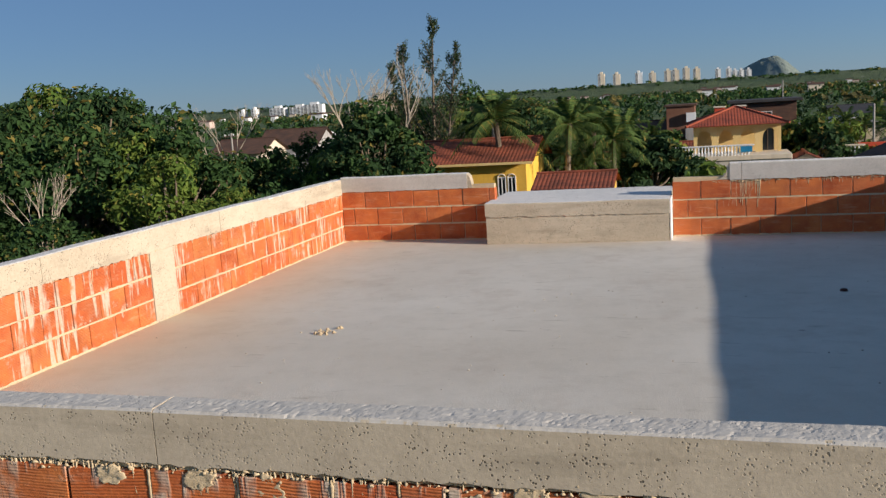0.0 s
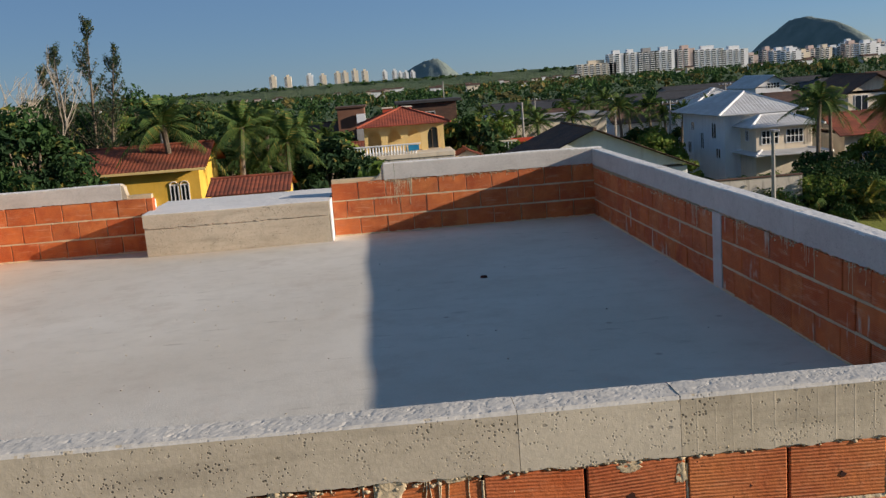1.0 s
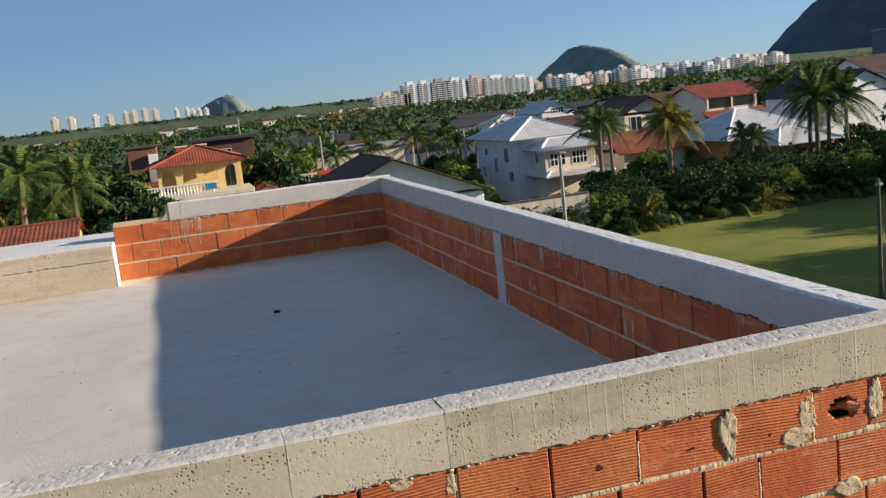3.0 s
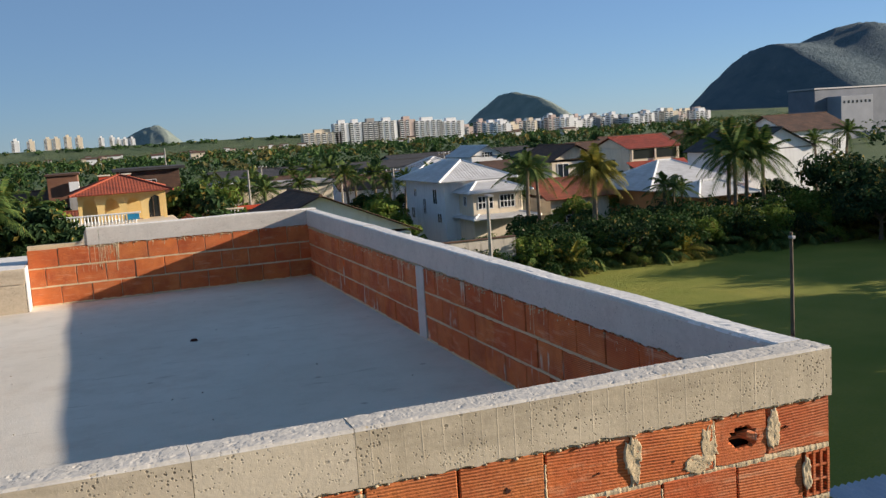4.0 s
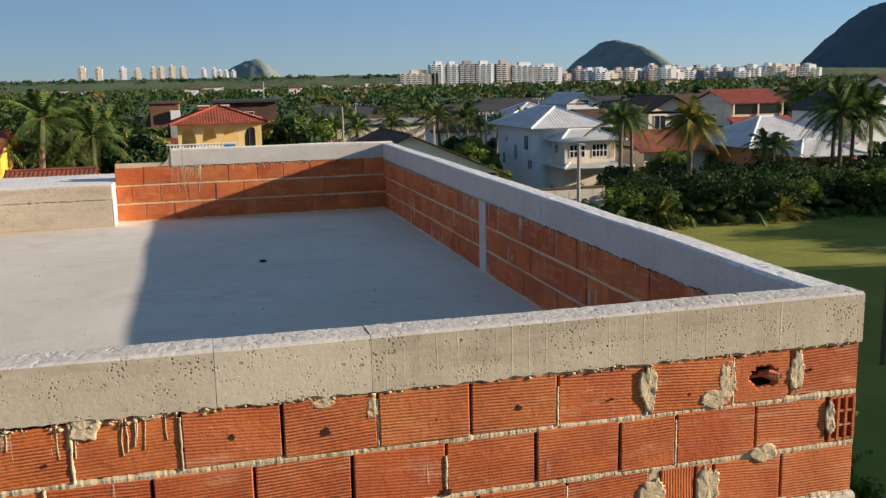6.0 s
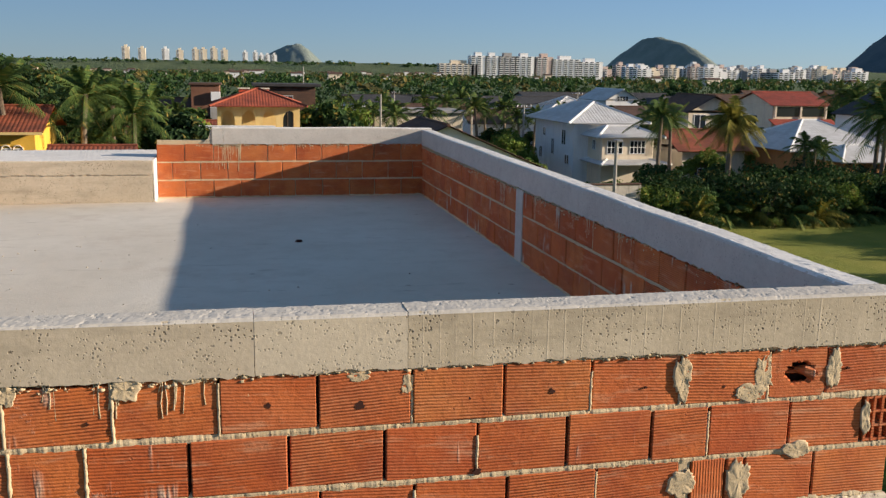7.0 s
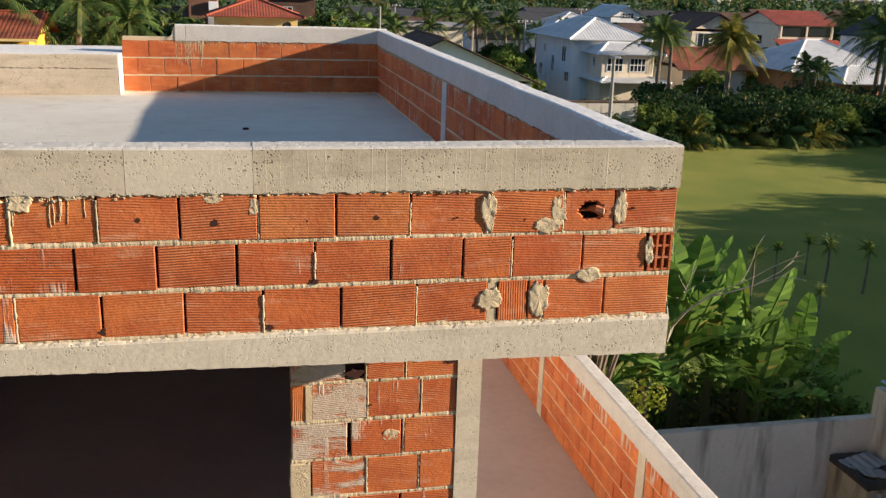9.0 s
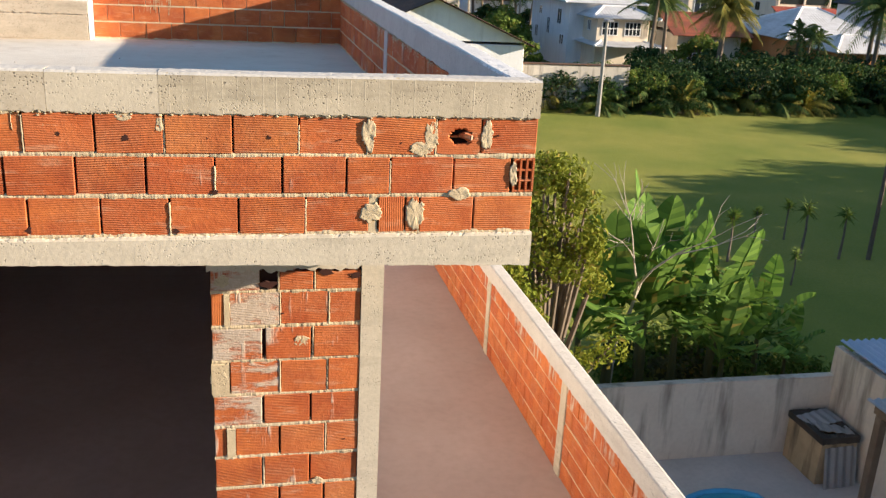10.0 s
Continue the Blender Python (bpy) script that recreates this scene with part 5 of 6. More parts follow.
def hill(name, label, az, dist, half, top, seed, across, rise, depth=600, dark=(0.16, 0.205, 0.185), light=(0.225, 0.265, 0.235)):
    """A hill as a ridged height field, its foot below the plain."""
    cx, cy = bearing(az, dist)
    W = dist * math.tan(radians(half)) / math.cos(radians(az)) ** 2
    n = 64
    vs = []
    for j in range(n + 1):
        for i in range(n + 1):
            u, v = 2 * i / n - 1, 2 * j / n - 1
            bent = u + 0.10 * v * (1 - abs(u))
            f = max(0.0, float(np.interp(bent, across, rise)) - abs(v) ** 1.6)
            p = Vector((u * 2.6 + seed, v * 2.6, seed))
            z = top * f * (1 + 0.06 * noise.noise(p) + 0.04 * noise.noise(p * 3.1)) + 0.02 * top * noise.noise(p * 9) * f - 4
            vs.append((cx + u * W, cy + v * depth, z))
    n1 = n + 1
    g = Geo().add(vs, [(j * n1 + i, j * n1 + i + 1, (j + 1) * n1 + i + 1, (j + 1) * n1 + i) for j in range(n) for i in range(n)])
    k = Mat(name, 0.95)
    # the default tones are paled for distance: haze put into the base colour
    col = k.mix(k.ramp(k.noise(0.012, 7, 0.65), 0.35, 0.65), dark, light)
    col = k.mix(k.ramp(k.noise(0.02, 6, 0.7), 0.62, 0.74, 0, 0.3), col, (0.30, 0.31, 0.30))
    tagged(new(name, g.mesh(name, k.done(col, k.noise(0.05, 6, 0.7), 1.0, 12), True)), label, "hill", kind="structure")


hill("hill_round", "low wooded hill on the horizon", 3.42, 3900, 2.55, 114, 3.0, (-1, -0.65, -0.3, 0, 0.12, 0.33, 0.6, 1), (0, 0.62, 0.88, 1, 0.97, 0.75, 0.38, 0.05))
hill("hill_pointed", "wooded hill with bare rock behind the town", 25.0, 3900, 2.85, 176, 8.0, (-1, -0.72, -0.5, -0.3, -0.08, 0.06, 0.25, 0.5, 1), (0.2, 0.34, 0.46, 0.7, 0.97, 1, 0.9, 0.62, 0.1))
# the mountain's tones are blued by haze put into the colour
hill("mountain", "tall mountain with steep rocky flanks, haze blue in its colour", 48.9, 3300, 10.6, 384, 5.0, (-1, -0.96, -0.827, -0.753, -0.721, -0.636, -0.55, -0.462, -0.383, -0.326, -0.264, 0, 0.5, 1),
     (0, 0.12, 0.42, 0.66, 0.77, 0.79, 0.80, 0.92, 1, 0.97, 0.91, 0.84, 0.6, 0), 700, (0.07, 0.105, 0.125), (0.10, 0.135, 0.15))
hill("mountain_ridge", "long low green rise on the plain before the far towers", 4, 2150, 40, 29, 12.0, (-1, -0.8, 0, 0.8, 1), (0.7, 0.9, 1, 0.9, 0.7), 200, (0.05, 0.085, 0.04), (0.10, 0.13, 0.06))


# ---- trees and plants ----
def leaves(g, centre, radius, count, size, q, flat=0.75, down=0.0):
    """Small folded leaf sprays over a lumpy crown lobe."""
    for _ in range(count):
        d = Vector((q.gauss(0, 1), q.gauss(0, 1), q.gauss(0, 1))).normalized()
        p = Vector(centre) + Vector((d.x * radius, d.y * radius, d.z * radius * flat)) * (q.random() ** 0.35)
        nrm = (d + Vector((q.uniform(-1, 1), q.uniform(-1, 1), q.uniform(-0.6, 1))) * 0.8).normalized()
        a = nrm.orthogonal().normalized()
        a.rotate(Matrix.Rotation(q.uniform(0, 6.28), 3, nrm))
        b = nrm.cross(a)
        s = size * q.uniform(0.55, 1.3)
        g.add([p - a * s, p - b * s * 0.55 + nrm * s * 0.15, p + a * s - nrm * s * 0.25, p + b * s * 0.55 + nrm * s * 0.15], [(0, 1, 2, 3)])


def tree(name, label, seed, height, spread, leaf, lobes=12, per=190, size=0.24, bole=0.35, at=None, bark=None):
    """A broadleaf tree: tapered trunk with limbs, crown of many leaf sprays in uneven lobes."""
    q = random.Random(seed)
    t = thing(name, label, "tree", at=at)
    trunk, crown = Geo(), Geo()
    fork = height * bole
    trunk.tube([(0, 0, -0.1), (q.uniform(-0.1, 0.1), 0.05, fork * 0.5), (q.uniform(-0.2, 0.2), 0, fork), (q.uniform(-0.4, 0.4), q.uniform(-0.4, 0.4), height * 0.75)],
               [0.03 * height, 0.024 * height, 0.018 * height, 0.006 * height], 7)
    for i in range(lobes):
        a, r = 2 * math.pi * (i * 0.382 + q.random() * 0.1), spread * math.sqrt((i + 0.5) / lobes) * q.uniform(0.7, 1.05)
        top = height * (1.0 - 0.45 * (r / spread) ** 2) * q.uniform(0.82, 1.0)
        c = Vector((r * math.cos(a), r * math.sin(a), max(fork * 0.7, top - spread * q.uniform(0.25, 0.6))))
        rad = spread * q.uniform(0.20, 0.37)
        trunk.tube([(0, 0, fork * q.uniform(0.6, 1.0)), c * 0.5 + Vector((0, 0, fork * 0.4)), c], [0.012 * height, 0.007 * height, 0.003 * height], 5)
        leaves(crown, c, rad, per, size, q)
    part("trunk", trunk, bark or BARK, t)
    part("crown", crown, leaf, t)
    return t


def frond(g, origin, az, length, lift, droop, q, n=24, width=0.5, stiff=False):
    """A feather frond: an arching rib with leaflets on both sides."""
    out = Vector((math.cos(az), math.sin(az), 0))
    side = Vector((-math.sin(az), math.cos(az), 0))
    pts = []
    for i in range(n + 1):
        s = i / n
        pts.append(Vector(origin) + out * length * (s * math.cos(lift) - 0.12 * s * s * droop) + Vector((0, 0, length * (s * math.sin(lift) - droop * s * s))))
    g.tube(pts[::6], [0.035, 0.028, 0.02, 0.013, 0.008][:len(pts[::6])], 4)
    for i in range(2, n + 1):
        d = (pts[i] - pts[i - 1]).normalized()
        l = width * length * (0.35 + 0.65 * math.sin(math.pi * min(1, i / n * 0.9 + 0.08))) * 0.42
        for sgn in (-1, 1):
            tip = pts[i] + side * sgn * l * 0.8 + d * l * 0.55 + Vector((0, 0, -l * (0.15 if stiff else 0.55) + q.uniform(-0.05, 0.05)))
            w = d * (length / n) * 0.42
            g.add([pts[i] - w, pts[i] + w, tip + w * 0.15], [(0, 1, 2)])


def palm(name, label, seed, height, length, leaf, count=18, trunk_r=0.14, at=None, bulge=0.0, lean=0.3, width=0.5):
    q = random.Random(seed)
    t = thing(name, label, "palm", at=at)
    tr, cr = Geo(), Geo()
    lx, ly = q.uniform(-lean, lean), q.uniform(-lean, lean)
    if height > 0.3:
        tr.tube([(lx * s * s, ly * s * s, height * s - 0.1 * (s == 0)) for s in (0, 0.25, 0.5, 0.75, 1)], [trunk_r * k for k in (1.35, 1 + bulge, 0.95, 0.85, 0.8)], 8)
        part("trunk", tr, BARK, t)
    for i in range(count):
        u = i / count
        frond(cr, (lx, ly, height - 0.05), i * 2.4 + q.uniform(-0.3, 0.3), length * q.uniform(0.8, 1.1), radians(78 - 95 * u + q.uniform(-8, 8)), 0.25 + 0.45 * q.random() + 0.15 * u, q, width=width)
    part("crown", cr, leaf, t)
    return t


def bush(name, label, seed, height, spread, leaf, lobes=7, per=130, size=0.16, at=None):
    q = random.Random(seed)
    t = thing(name, label, "bush", at=at)
    st, cr = Geo(), Geo()
    for i in range(lobes):
        a, r = i * 2.4, spread * math.sqrt((i + 0.3) / lobes)
        c = Vector((r * math.cos(a), r * math.sin(a), height * q.uniform(0.3, 0.78)))
        st.tube([(c.x * 0.2, c.y * 0.2, -0.05), c * 0.6, c], [0.05, 0.035, 0.012], 5)
        leaves(cr, c, spread * q.uniform(0.38, 0.62), per, size, q, 0.8)
    part("stem", st, BARK, t)
    part("crown", cr, leaf, t)
    return t


def again(proto, x, y, s, turn, squash=1.0, z=0.0):
    return copy_thing(proto, Matrix.Translation((x, y, z)) @ pose(0, 0, 0, 0, 0, turn) @ Matrix.Diagonal((s, s, s * squash, 1)))


# woods to the west
q = random.Random(400)
PROFILE_AZ = [-52, -40, -36, -33.5, -31.8, -30, -25, -23.2, -21, -18, -14, -12, -9, -6, -3]
PROFILE_EL = [3.2, 3.5, 3.4, 3.0, 1.4, -0.7, -0.7, 0.8, 1.8, 2.4, 2.0, 1.2, -0.3, -1.2, -1.6]
protos = []
for i, (leaf, lobes, spread) in enumerate(((LEAF, 15, 3.4), (LEAF_DARK, 16, 3.7), (LEAF, 13, 3.0), (LEAF_LIGHT, 14, 3.1), (LEAF, 13, 2.9), (LEAF_DARK, 14, 3.3))):
    x, y = bearing((-39, -35, -22, -33, -27.5, -17)[i], (44, 60, 62, 38, 52, 66)[i])
    protos.append(tree("broadleaf_tree", "dense green broadleaf tree in the woods", 410 + i, 9.6, spread, leaf, lobes + 8, 150, 0.17, at=pose(x, y, 0)))
for i in range(96):
    az = -52 + 42 * q.random()
    dist = q.uniform(33, 88)
    top = level(np.interp(az, PROFILE_AZ, PROFILE_EL), az, dist) * q.uniform(0.68, 1.0)
    if az > -19.5 and dist < 68:
        dist = q.uniform(70, 95)
    x, y = bearing(az, dist)
    if dist < 40:
        top = min(top, 7.5)
    again(q.choice(protos), x, y, max(4.5, top) / 9.6, q.uniform(0, 360), q.uniform(0.9, 1.1))
bproto = [bush("undergrowth", "rough green undergrowth at the edge of the woods", 430 + i, 2.6, 1.6, leaf, 8, 105, 0.165, at=pose(*bearing(-38 + 6 * i, 26), 0)) for i, leaf in enumerate((LEAF, LEAF_LIGHT, LEAF_OLIVE))]
for i in range(60):
    x, y = bearing(q.uniform(-54, -14), q.uniform(17, 55))
    again(q.choice(bproto), x, y, q.uniform(0.8, 1.9), q.uniform(0, 360))


def casuarina(seed, height, at, lean):
    q = random.Random(seed)
    t = thing("casuarina", "tall thin casuarina with feathery upright branches", "tree", at=at)
    tr, cr = Geo(), Geo()
    tr.tube([(lean * s * s, 0, height * s) for s in (0, 0.3, 0.6, 1)], [0.22, 0.17, 0.1, 0.03], 6)
    for i in range(60):
        s = q.uniform(0.38, 0.99)
        a, l = q.uniform(0, 6.28), (1.15 - s) * height * 0.26 * q.uniform(0.5, 1.1)
        p0 = Vector((lean * s * s, 0, height * s))
        p1 = p0 + Vector((math.cos(a) * l * 0.6, math.sin(a) * l * 0.6, l * 0.9))
        tr.tube([p0, (p0 + p1) / 2 + Vector((0, 0, -0.05)), p1], [0.04, 0.025, 0.01], 4)
        for k in range(4):
            leaves(cr, p0.lerp(p1, 0.3 + 0.22 * k), 0.2, 12, 0.085, q, 1.4)
    part("trunk", tr, BARK, t)
    part("crown", cr, NEEDLE, t)


for az, dist, el, lean in ((-16.9, 66, 4.9, 0.5), (-18.2, 68, 3.5, -0.3), (-16.2, 64, 3.4, 1.2), (-19.2, 70, 2.4, 0.2)):
    casuarina(int(900 + az * 10), level(el, az, dist), pose(*bearing(az, dist), 0), lean)


def bare_tree(seed, height, at, label, material, depth=4, spread=0.5):
    q = random.Random(seed)
    t = thing("bare_tree", label, "tree", at=at)
    g = Geo()

    def grow(p, d, l, r, k):
        e = p + d * l
        g.tube([p, (p + e) / 2 + Vector((q.uniform(-1, 1), q.uniform(-1, 1), 0)) * l * 0.06, e], [r, r * 0.8, r * 0.6], 5)
        if k:
            for _ in range(q.randint(2, 3)):
                grow(e, (d + Vector((q.gauss(0, spread), q.gauss(0, spread), q.gauss(0.05, spread * 0.5)))).normalized(), l * q.uniform(0.55, 0.85), r * 0.6, k - 1)
    grow(Vector((0, 0, -0.05)), Vector((0, 0, 1)), height * 0.32, height * 0.013, depth)
    part("bough", g, material, t)
    return t


for az, dist, el in ((-20.3, 60, 2.6), (-19.4, 62, 2.2), (-21.2, 61, 2.3), (-29.4, 70, 1.0), (-40.2, 36, -1.5)):
    bare_tree(int(700 - az * 10), level(el, az, dist), pose(*bearing(az, dist), 0), "leafless tree with thin upright twigs", TWIG, 5, 0.28)

# coconut palms and garden trees between the houses
pp = [palm("coconut_palm", "coconut palm with arching feathery crown", 500 + i, 6.0, 2.6, FROND, 22, 0.15, pose(*bearing((-9, -6.2)[i], (70, 74)[i]), 0), width=0.55) for i in range(2)]
for az, dist, s in ((-7.6, 66, 0.95), (-8.4, 64, 0.85), (-5.4, 70, 0.9), (-4.6, 78, 1.0), (-10.2, 80, 1.25), (-7, 82, 1.2), (-9.4, 76, 1.3), (-8.2, 78, 1.25), (-11.3, 72, 1.35), (-6.4, 76, 1.1), (-5.2, 84, 1.2), (-9.0, 88, 1.4), (-12.2, 78, 1.45), (-7.6, 90, 1.35), (-3.5, 92, 1.0), (7.2, 100, 1.0), (8.8, 104, 1.05), (8.2, 98, 0.95), (9.6, 96, 1.0), (17.2, 92, 0.95), (16.3, 96, 1.05),
                    (15.1, 100, 1.0), (19.7, 96, 0.95), (12.6, 108, 1.1), (13.4, 110, 1.15), (24.9, 84, 1.0), (25.6, 80, 0.95), (26.1, 82, 0.9), (35.6, 96, 1.35), (36.2, 92, 1.3), (36.9, 94, 1.35), (37.6, 90, 1.1), (34.4, 66, 0.75), (35.0, 67, 0.7),
                    (42.5, 84, 1.1), (44.0, 90, 1.2), (11.2, 125, 1.0), (6.3, 122, 1.0), (-12.6, 60, 1.5), (-8.9, 62, 1.4), (-7.2, 66, 1.35), (-6.0, 63, 1.2), (25.6, 70, 1.15), (26.3, 72, 1.05), (33.9, 62, 0.85), (9.6, 92, 0.95), (11.6, 94, 1.0), (14.6, 94, 1.1), (18.0, 92, 0.95)):
    again(q.choice(pp), *bearing(az, dist), s, q.uniform(0, 360))
palm("golden_coconut_palm", "tall coconut palm with yellowing lower fronds", 510, 6.7, 2.9, FROND_GOLD, 46, 0.22, pose(*bearing(29.7, 61), 0), width=0.7)
royal = palm("royal_palm", "slender royal palm with drooping crown", 511, 7.2, 3.4, FROND, 26, 0.17, pose(*bearing(38.0, 60), 0), 0.1, 0.1, 0.6)
for az, dist, s in ((38.6, 61, 1.0), (37.6, 62, 1.05), (39.6, 60, 0.98)):
    again(royal, *bearing(az, dist), s, q.uniform(0, 360))
garden = [tree("garden_tree", "rounded dark green garden tree", 520 + i, 6.0, 2.6, lf, 16, 115, 0.22, at=pose(*bearing((5.2, 16.4, 11)[i], (92, 84, 84)[i]), 0)) for i, lf in enumerate((LEAF_DARK, LEAF_LIGHT, LEAF))]
for az, dist, s in ((4.9, 90, 1.35), (6.0, 94, 1.25), (-1.6, 96, 1.0), (-2.8, 100, 1.25), (-4.2, 108, 1.3), (13, 100, 0.8), (14.4, 92, 0.75), (15.6, 90, 0.7), (18.6, 100, 0.9), (20.2, 104, 1.0), (22.6, 110, 1.0), (24.4, 100, 1.0), (-0.6, 64, 0.62), (-1.6, 62, 0.55),
                    (28.8, 100, 1.1), (30, 118, 1.3), (33.5, 128, 1.4), (35, 120, 1.4), (39.8, 110, 1.3), (36, 130, 1.5), (9, 130, 1.0), (3, 135, 1.1), (-6, 120, 1.2), (-9, 110, 1.3), (-12, 105, 1.4), (26, 120, 1.1), (16.5, 130, 1.0), (19, 140, 1.0),
                    (5.2, 86, 1.5), (6.4, 88, 1.45), (5.8, 84, 1.3), (-2.3, 76, 1.2), (-3.2, 80, 1.35), (-4.0, 74, 1.1), (0.6, 46, 1.08), (-0.8, 44, 1.02), (-1.9, 47, 0.95), (29.2, 66, 0.7), (25.4, 66, 0.7), (13.8, 76, 0.86), (15.2, 73, 0.85), (16.6, 79, 0.95), (12.0, 84, 0.8), (10.4, 88, 0.78), (17.8, 70, 0.7), (28.4, 70, 0.85), (31.2, 80, 0.9), (-3.6, 70, 1.5), (32.5, 68, 0.6), (40.2, 68, 0.9)):
    again(q.choice(garden), *bearing(az, dist), s, q.uniform(0, 360))
again(garden[1], *bearing(-0.7, 45), 1.36, 40)
big = tree("spreading_tree", "large dark spreading tree at the edge of the lawn", 530, 8.4, 5.2, LEAF_DARK, 24, 175, 0.25, at=pose(*bearing(44.2, 60), 0))
again(big, *bearing(47.5, 58), 0.9, 120)
again(big, *bearing(45.8, 54), 0.72, 220)

for i in range(70):
    az, dist = q.uniform(-14, 42), q.uniform(92, 210)
    again(q.choice(garden), *bearing(az, dist), q.uniform(0.7, 1.05) * (1 if dist < 150 else 1.15), q.uniform(0, 360))

low = [tree("distant_tree", "small round tree on the plain behind the houses", 560 + i, 5.6, 2.6, lf, 11, 46, 0.46, at=pose(*bearing((2, 20)[i], 128), 0)) for i, lf in enumerate((LEAF, LEAF_DARK))]
for i in range(125):
    az, dist = q.uniform(-34, 44), q.uniform(105, 290)
    again(q.choice(low), *bearing(az, dist), q.uniform(0.75, 1.25) * (1 if dist < 180 else 1.2), q.uniform(0, 360))

# hedge of mixed shrubs and small palms along the lawn
hb = [bush("hedge_shrub", "dense mixed shrub in the hedge along the lawn", 540 + i, 3.2, 1.5, lf, 12, 140, 0.12, at=pose(21.5 + 3 * i, 57.5, 0)) for i, lf in enumerate((LEAF_DARK, LEAF, LEAF_LIGHT, LEAF))]
ap = [palm("areca_palm", "clump of areca palm with upright arching fronds", 550 + i, 0.6, 3.0, lf, 24, 0.06, pose(24 + 6 * i, 56.2, 0), width=0.5) for i, lf in enumerate((FROND, FROND_GOLD))]
x = 19.5
while x < 62:
    again(q.choice(hb), x + q.uniform(-0.5, 0.5), 58.2 + q.uniform(-1.2, 1.6), q.uniform(0.7, 1.25) * (0.75 if x < 27 else 1), q.uniform(0, 360))
    if q.random() < 0.75:
        again(q.choice(hb), x, 60.5 + q.uniform(-1, 1), q.uniform(0.9, 1.4) * (0.7 if x < 27 else 1), q.uniform(0, 360))
    if q.random() < 0.85:
        again(q.choice(ap), x + q.uniform(-1, 1), 57.0 + q.uniform(-0.5, 1.6), q.uniform(0.6, 1.25), q.uniform(0, 360))
    if q.random() < 0.4:
        again(q.choice(bproto[:2]), x, 55.6, q.uniform(0.25, 0.5), q.uniform(0, 360))
    x += 1.15

# trees out of view east of the lawn, added to shade lawn and yard
for x, y, s in ((44, 25, 1.1), (45, 29.5, 1.1), (50, 33, 0.95), (39, 21, 1.0), (36, 17.5, 0.95), (41, 16, 0.9), (33, 14, 0.85), (37, 11.5, 0.95), (54, 28, 1.0), (60, 45, 1.05), (61, 41, 1.1), (64, 49, 1.0), (68, 46, 1.1),
                (57, 37, 0.6), (49, 27, 0.9), (66, 53, 1.0), (25.0, 9.8, 1.1)):
    again(big, x, y, s, q.uniform(0, 360))


# banana clump and dry shrub behind the yard wall
def banana(seed, height, at):
    q = random.Random(seed)
    t = thing("banana_plant", "banana plant with broad torn bright green leaves", "plant", at=at)
    st = Geo().tube([(0, 0, -0.05), (0.03, 0, height * 0.5), (0, 0.04, height)], [0.13, 0.10, 0.05], 8)
    part("stem", st, LEAF_OLIVE, t)
    for i in range(9):
        a = i * 2.4 + q.uniform(-0.4, 0.4)
        out, side = Vector((math.cos(a), math.sin(a), 0)), Vector((-math.sin(a), math.cos(a), 0))
        lift, L, W = radians(q.uniform(42, 86)), q.uniform(1.9, 2.9), q.uniform(0.27, 0.40)
        dr = q.uniform(0.15, 0.6) if lift < 1.2 else 0.08
        n, g, rib = 18, Geo(), []
        for k in range(n + 1):
            s = k / n
            rib.append(Vector((0, 0, height - 0.15)) + out * L * s * math.cos(lift) + Vector((0, 0, L * (s * math.sin(lift) - dr * s * s))))
        g.tube(rib[::3], [0.035, 0.03, 0.025, 0.02, 0.015, 0.01, 0.006][:len(rib[::3])], 5)
        tear = [q.random() < 0.35 for _ in range(n)]
        for k in range(3, n):
            for sg in (-1, 1):
                w0 = W * math.sin(math.pi * min(1, (k - 2.6) / (n - 2.5))) ** 0.6
                w1 = W * math.sin(math.pi * min(1, (k - 1.6) / (n - 2.5))) ** 0.6
                fold, sag = Vector((0, 0, 0.10)), (0.12 if tear[k] else 0.0)
                g.add([rib[k], rib[k + 1], rib[k + 1] + side * sg * w1 + fold - Vector((0, 0, sag)), rib[k] + side * sg * w0 + fold * (0.6 if tear[k] else 1) - Vector((0, 0, sag * 0.4))], [(0, 1, 2, 3)])
        part("leaf", g, BANANA, t)
    return t


b0 = banana(600, 2.35, pose(10.4, 16.2, 0.0))
for x, y, s, a in ((9.6, 16.1, 1.0, 80), (11.6, 16.6, 0.92, 150), (12.6, 16.4, 0.72, 20), (8.7, 15.8, 1.0, 210), (10.2, 17.4, 1.05, 130), (11.2, 15.5, 0.72, 250), (7.9, 15.6, 0.95, 40), (13.4, 16.4, 0.5, 10)):
    again(b0, x, y, s * 1.12, a)
yb = tree("yellow_green_shrub", "tall yellow-green shrub beside the house", 610, 7.3, 1.2, LEAF_YELLOW, 44, 150, 0.06, 0.25, at=pose(6.4, 13.6, 0))
again(yb, 5.4, 12.8, 0.75, 100)
bare_tree(621, 6.6, pose(8.9, 16.0, 0), "dry shrub with crooked pale branches", TWIG, 5, 0.5)
for i in range(16):
    again(q.choice(bproto), q.uniform(5, 14.5), q.uniform(16.4, 19.2), q.uniform(0.35, 0.6), q.uniform(0, 360))


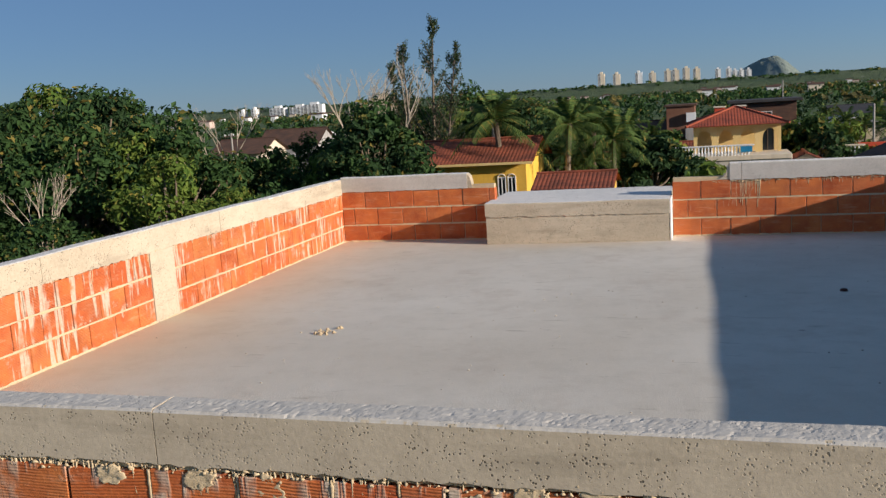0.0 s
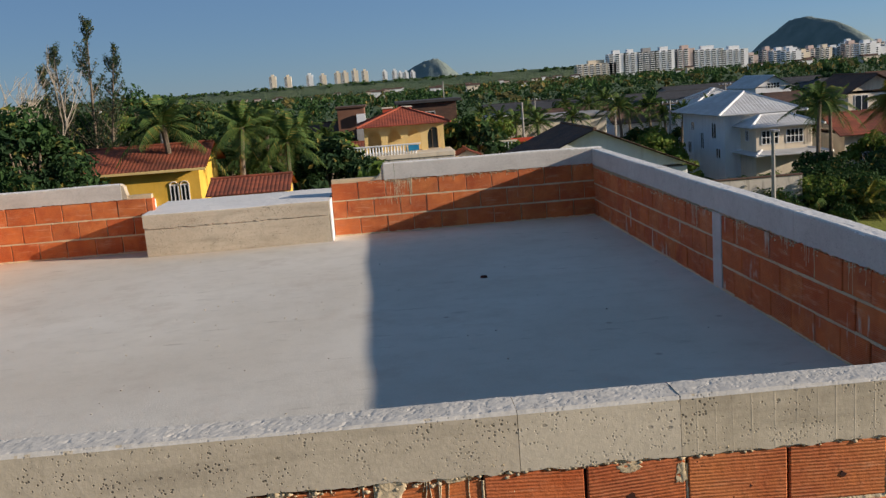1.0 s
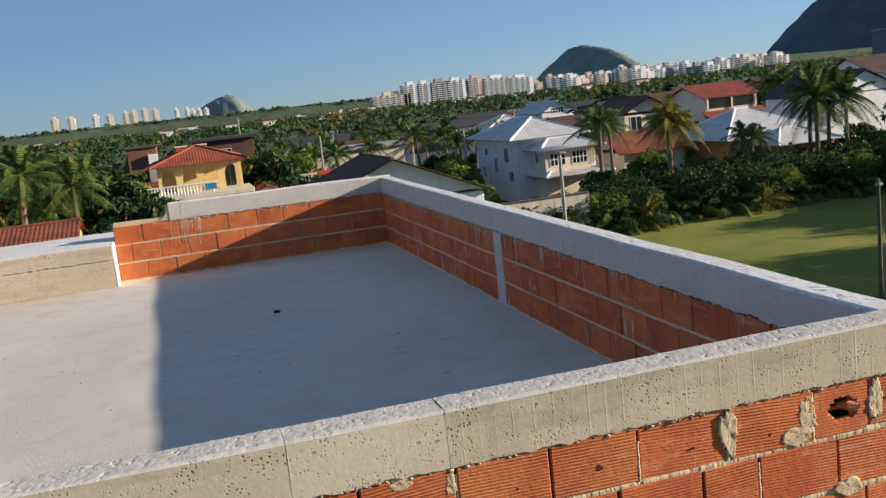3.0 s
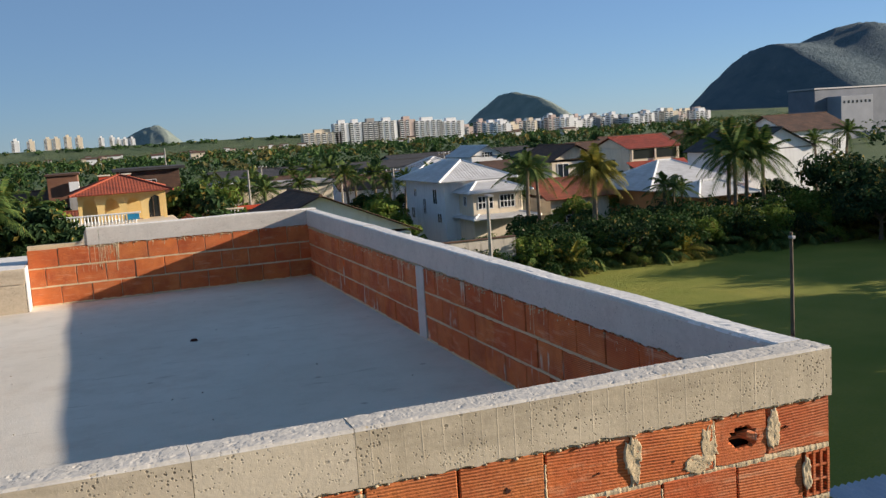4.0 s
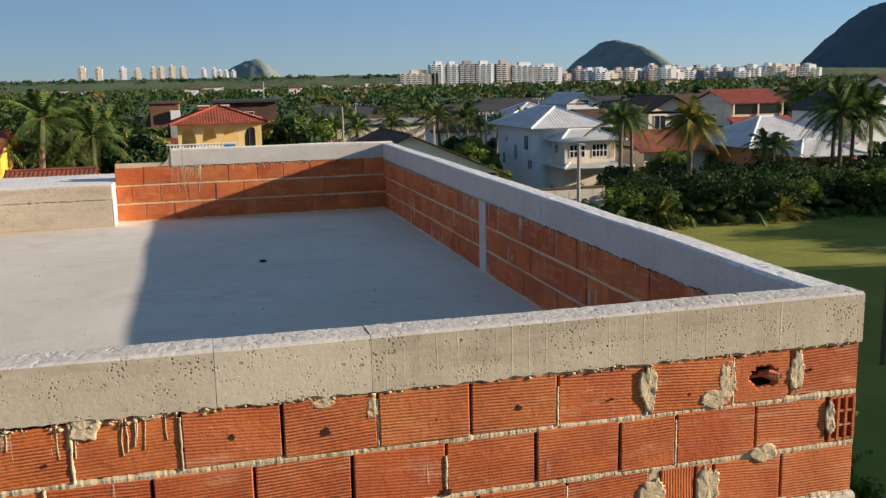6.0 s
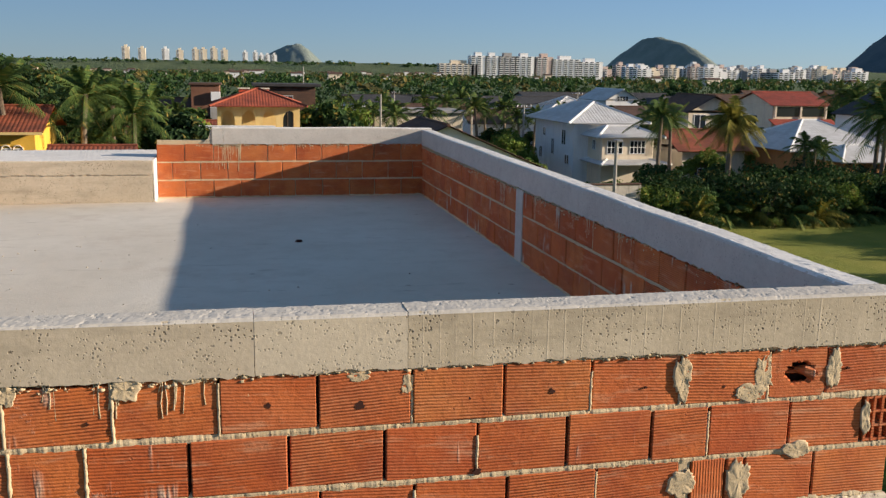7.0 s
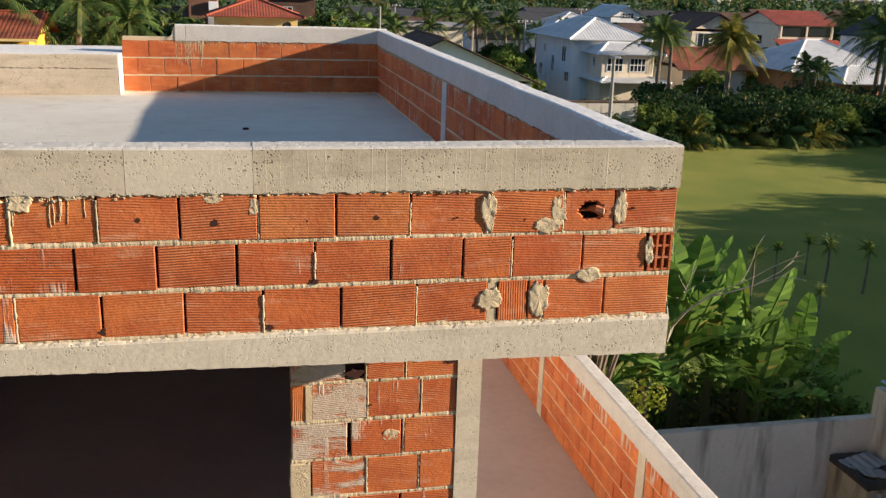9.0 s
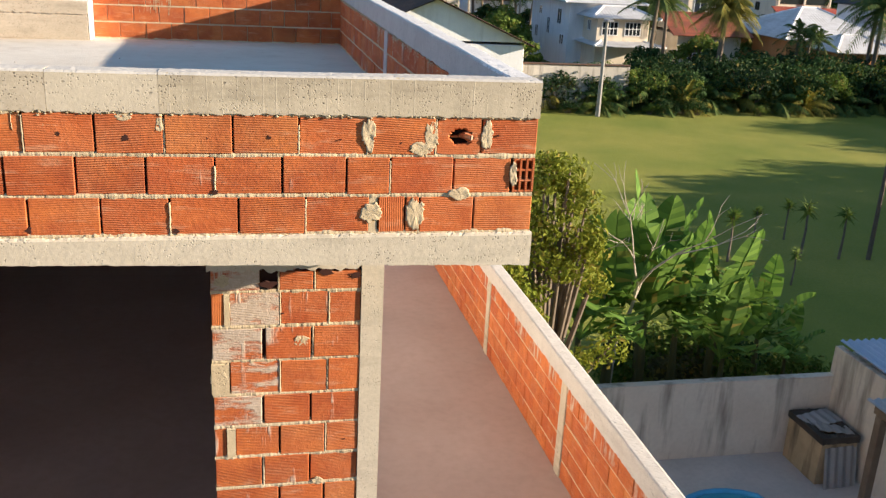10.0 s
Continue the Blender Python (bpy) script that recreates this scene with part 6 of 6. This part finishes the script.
def dracaena(seed, height, at):
    q = random.Random(seed)
    t = thing("dracaena", "young spiky dracaena on a thin stem in the lawn", "plant", at=at)
    part("stem", Geo().tube([(0, 0, -0.05), (0.05, 0, height * 0.5), (0, 0, height)], [0.06, 0.045, 0.04], 6), BARK, t)
    g = Geo()
    for i in range(46):
        a, e, l = q.uniform(0, 6.28), q.uniform(-0.7, 1.4), q.uniform(0.35, 0.6)
        d = Vector((math.cos(a) * math.cos(e), math.sin(a) * math.cos(e), math.sin(e)))
        s = d.orthogonal().normalized() * 0.045
        o = Vector((0, 0, height + q.uniform(-0.3, 0.05)))
        g.add([o - s, o + s, o + d * l - Vector((0, 0, 0.12))], [(0, 1, 2)])
    part("crown", g, LEAF_LIGHT, t)
    return t


d0 = dracaena(630, 1.9, pose(20.7, 27.0, 0))
for x, y, s in ((17.6, 26.6, 0.9), (19.6, 28.4, 0.7), (22.0, 26.6, 0.95), (21.2, 28.9, 0.75), (18.6, 24.2, 0.6)):
    again(d0, x, y, s, q.uniform(0, 360))


# ---- poles and wires ----
def pole(x, y, h, arm, label, r=0.11, material=POLE):
    t = thing("utility_pole", label, "pole", "utility poles", at=pose(x, y, 0))
    part("shaft", Geo().tube([(0, 0, -0.1), (0, 0, h * 0.5), (0, 0, h)], [r * 1.25, r, r * 0.8], 8), material, t)
    if arm:
        part("crossarm", Geo().block(-arm, -0.06, h - 0.35, arm, 0.06, h - 0.22, 0.01), WOOD, t)
        for u in (-0.85, -0.3, 0.3, 0.85):
            part("insulator", Geo().tube([(u * arm, 0, h - 0.22), (u * arm, 0, h - 0.12), (u * arm, 0, h - 0.04)], [0.05, 0.06, 0.03], 6), WHITE, t)
    return t


p1 = pole(23.5, 54.6, 6.0, 0, "slim grey lamp post at the lawn's edge", 0.13)
part("lamp_head", Geo().block(-0.22, -0.5, 5.95, 0.22, 0.12, 6.12, 0.04), METAL, p1)
p2 = pole(23.15, 26.5, 5.95, 0, "dark wooden post in the lawn", 0.07, WOOD)
part("lamp_head", Geo().block(-0.10, -0.16, 5.7, 0.08, 0.08, 5.82, 0.03), METAL, p2)
lines = []
for az, dist, el, arm in ((-33.7, 40, -4.1, 1.0), (-19.6, 62, -1.4, 0.6), (-13.2, 62, -0.9, 0.0), (3.9, 150, 0.1, 0), (-29.0, 80, -1.0, 0.8), (14.2, 105, -1.6, 0.8), (17.4, 88, -2.0, 0.8), (20.6, 112, -1.2, 0.8), (9.4, 118, -1.3, 0.8), (8.6, 90, -1.5, 0)):
    x, y = bearing(az, dist)
    h = level(el, az, dist)
    pole(x, y, h, arm, "concrete utility pole with crossarm" if arm else "plain concrete utility pole")
    if arm == 0.8:
        lines.append((x, y, h))
CABLE = Mat("black_cable", 0.7).done((0.02, 0.02, 0.02))
lines.sort()
for (xa, ya, ha), (xb, yb2, hb2) in zip(lines, lines[1:]):
    if math.hypot(xb - xa, yb2 - ya) > 70:
        continue
    c = thing("overhead_cable", "black overhead cables sagging between poles", "cable")
    for u in (-0.6, 0.0, 0.6):
        part("cable", Geo().tube([(xa + (xb - xa) * s + u, ya + (yb2 - ya) * s, ha + (hb2 - ha) * s - 0.1 - 1.6 * s * (1 - s)) for s in [i / 10 for i in range(11)]], 0.022, 4), CABLE, c)

# woods and scrub of the plain, out to the town
q = random.Random(700)
for name, leaf, d0_, d1_, count, size, per in (("far_woods", LEAF_DARK, 130, 420, 620, 0.75, 26), ("far_scrub", LEAF, 380, 1250, 1500, 1.7, 16), ("plain_scrub", LEAF_OLIVE, 300, 2200, 700, 2.0, 12)):
    g = Geo()
    for i in range(count):
        az, dist = q.uniform(-46, 48), d0_ + (d1_ - d0_) * q.random() ** 0.8
        x, y = bearing(az, dist)
        h = q.uniform(2.5, 5.5) if dist < 420 else q.uniform(3, 7.5)
        leaves(g, (x, y, h * 0.55), h * q.uniform(0.6, 1.2), per, size, q, 0.6)
    tagged(new(name, g.mesh(name, leaf)), "low green woods and scrub on the plain", "woods", kind="stuff")
g = Geo()
for i in range(420):
    x, y = bearing(q.uniform(-38, 34), q.uniform(2060, 2140))
    leaves(g, (x, y, q.uniform(18, 25)), q.uniform(5, 12), 14, 3.6, q, 0.5)
tagged(new("ridge_woods", g.mesh("ridge_woods", LEAF)), "dark tree line along the low rise before the far towers", "woods", kind="stuff")
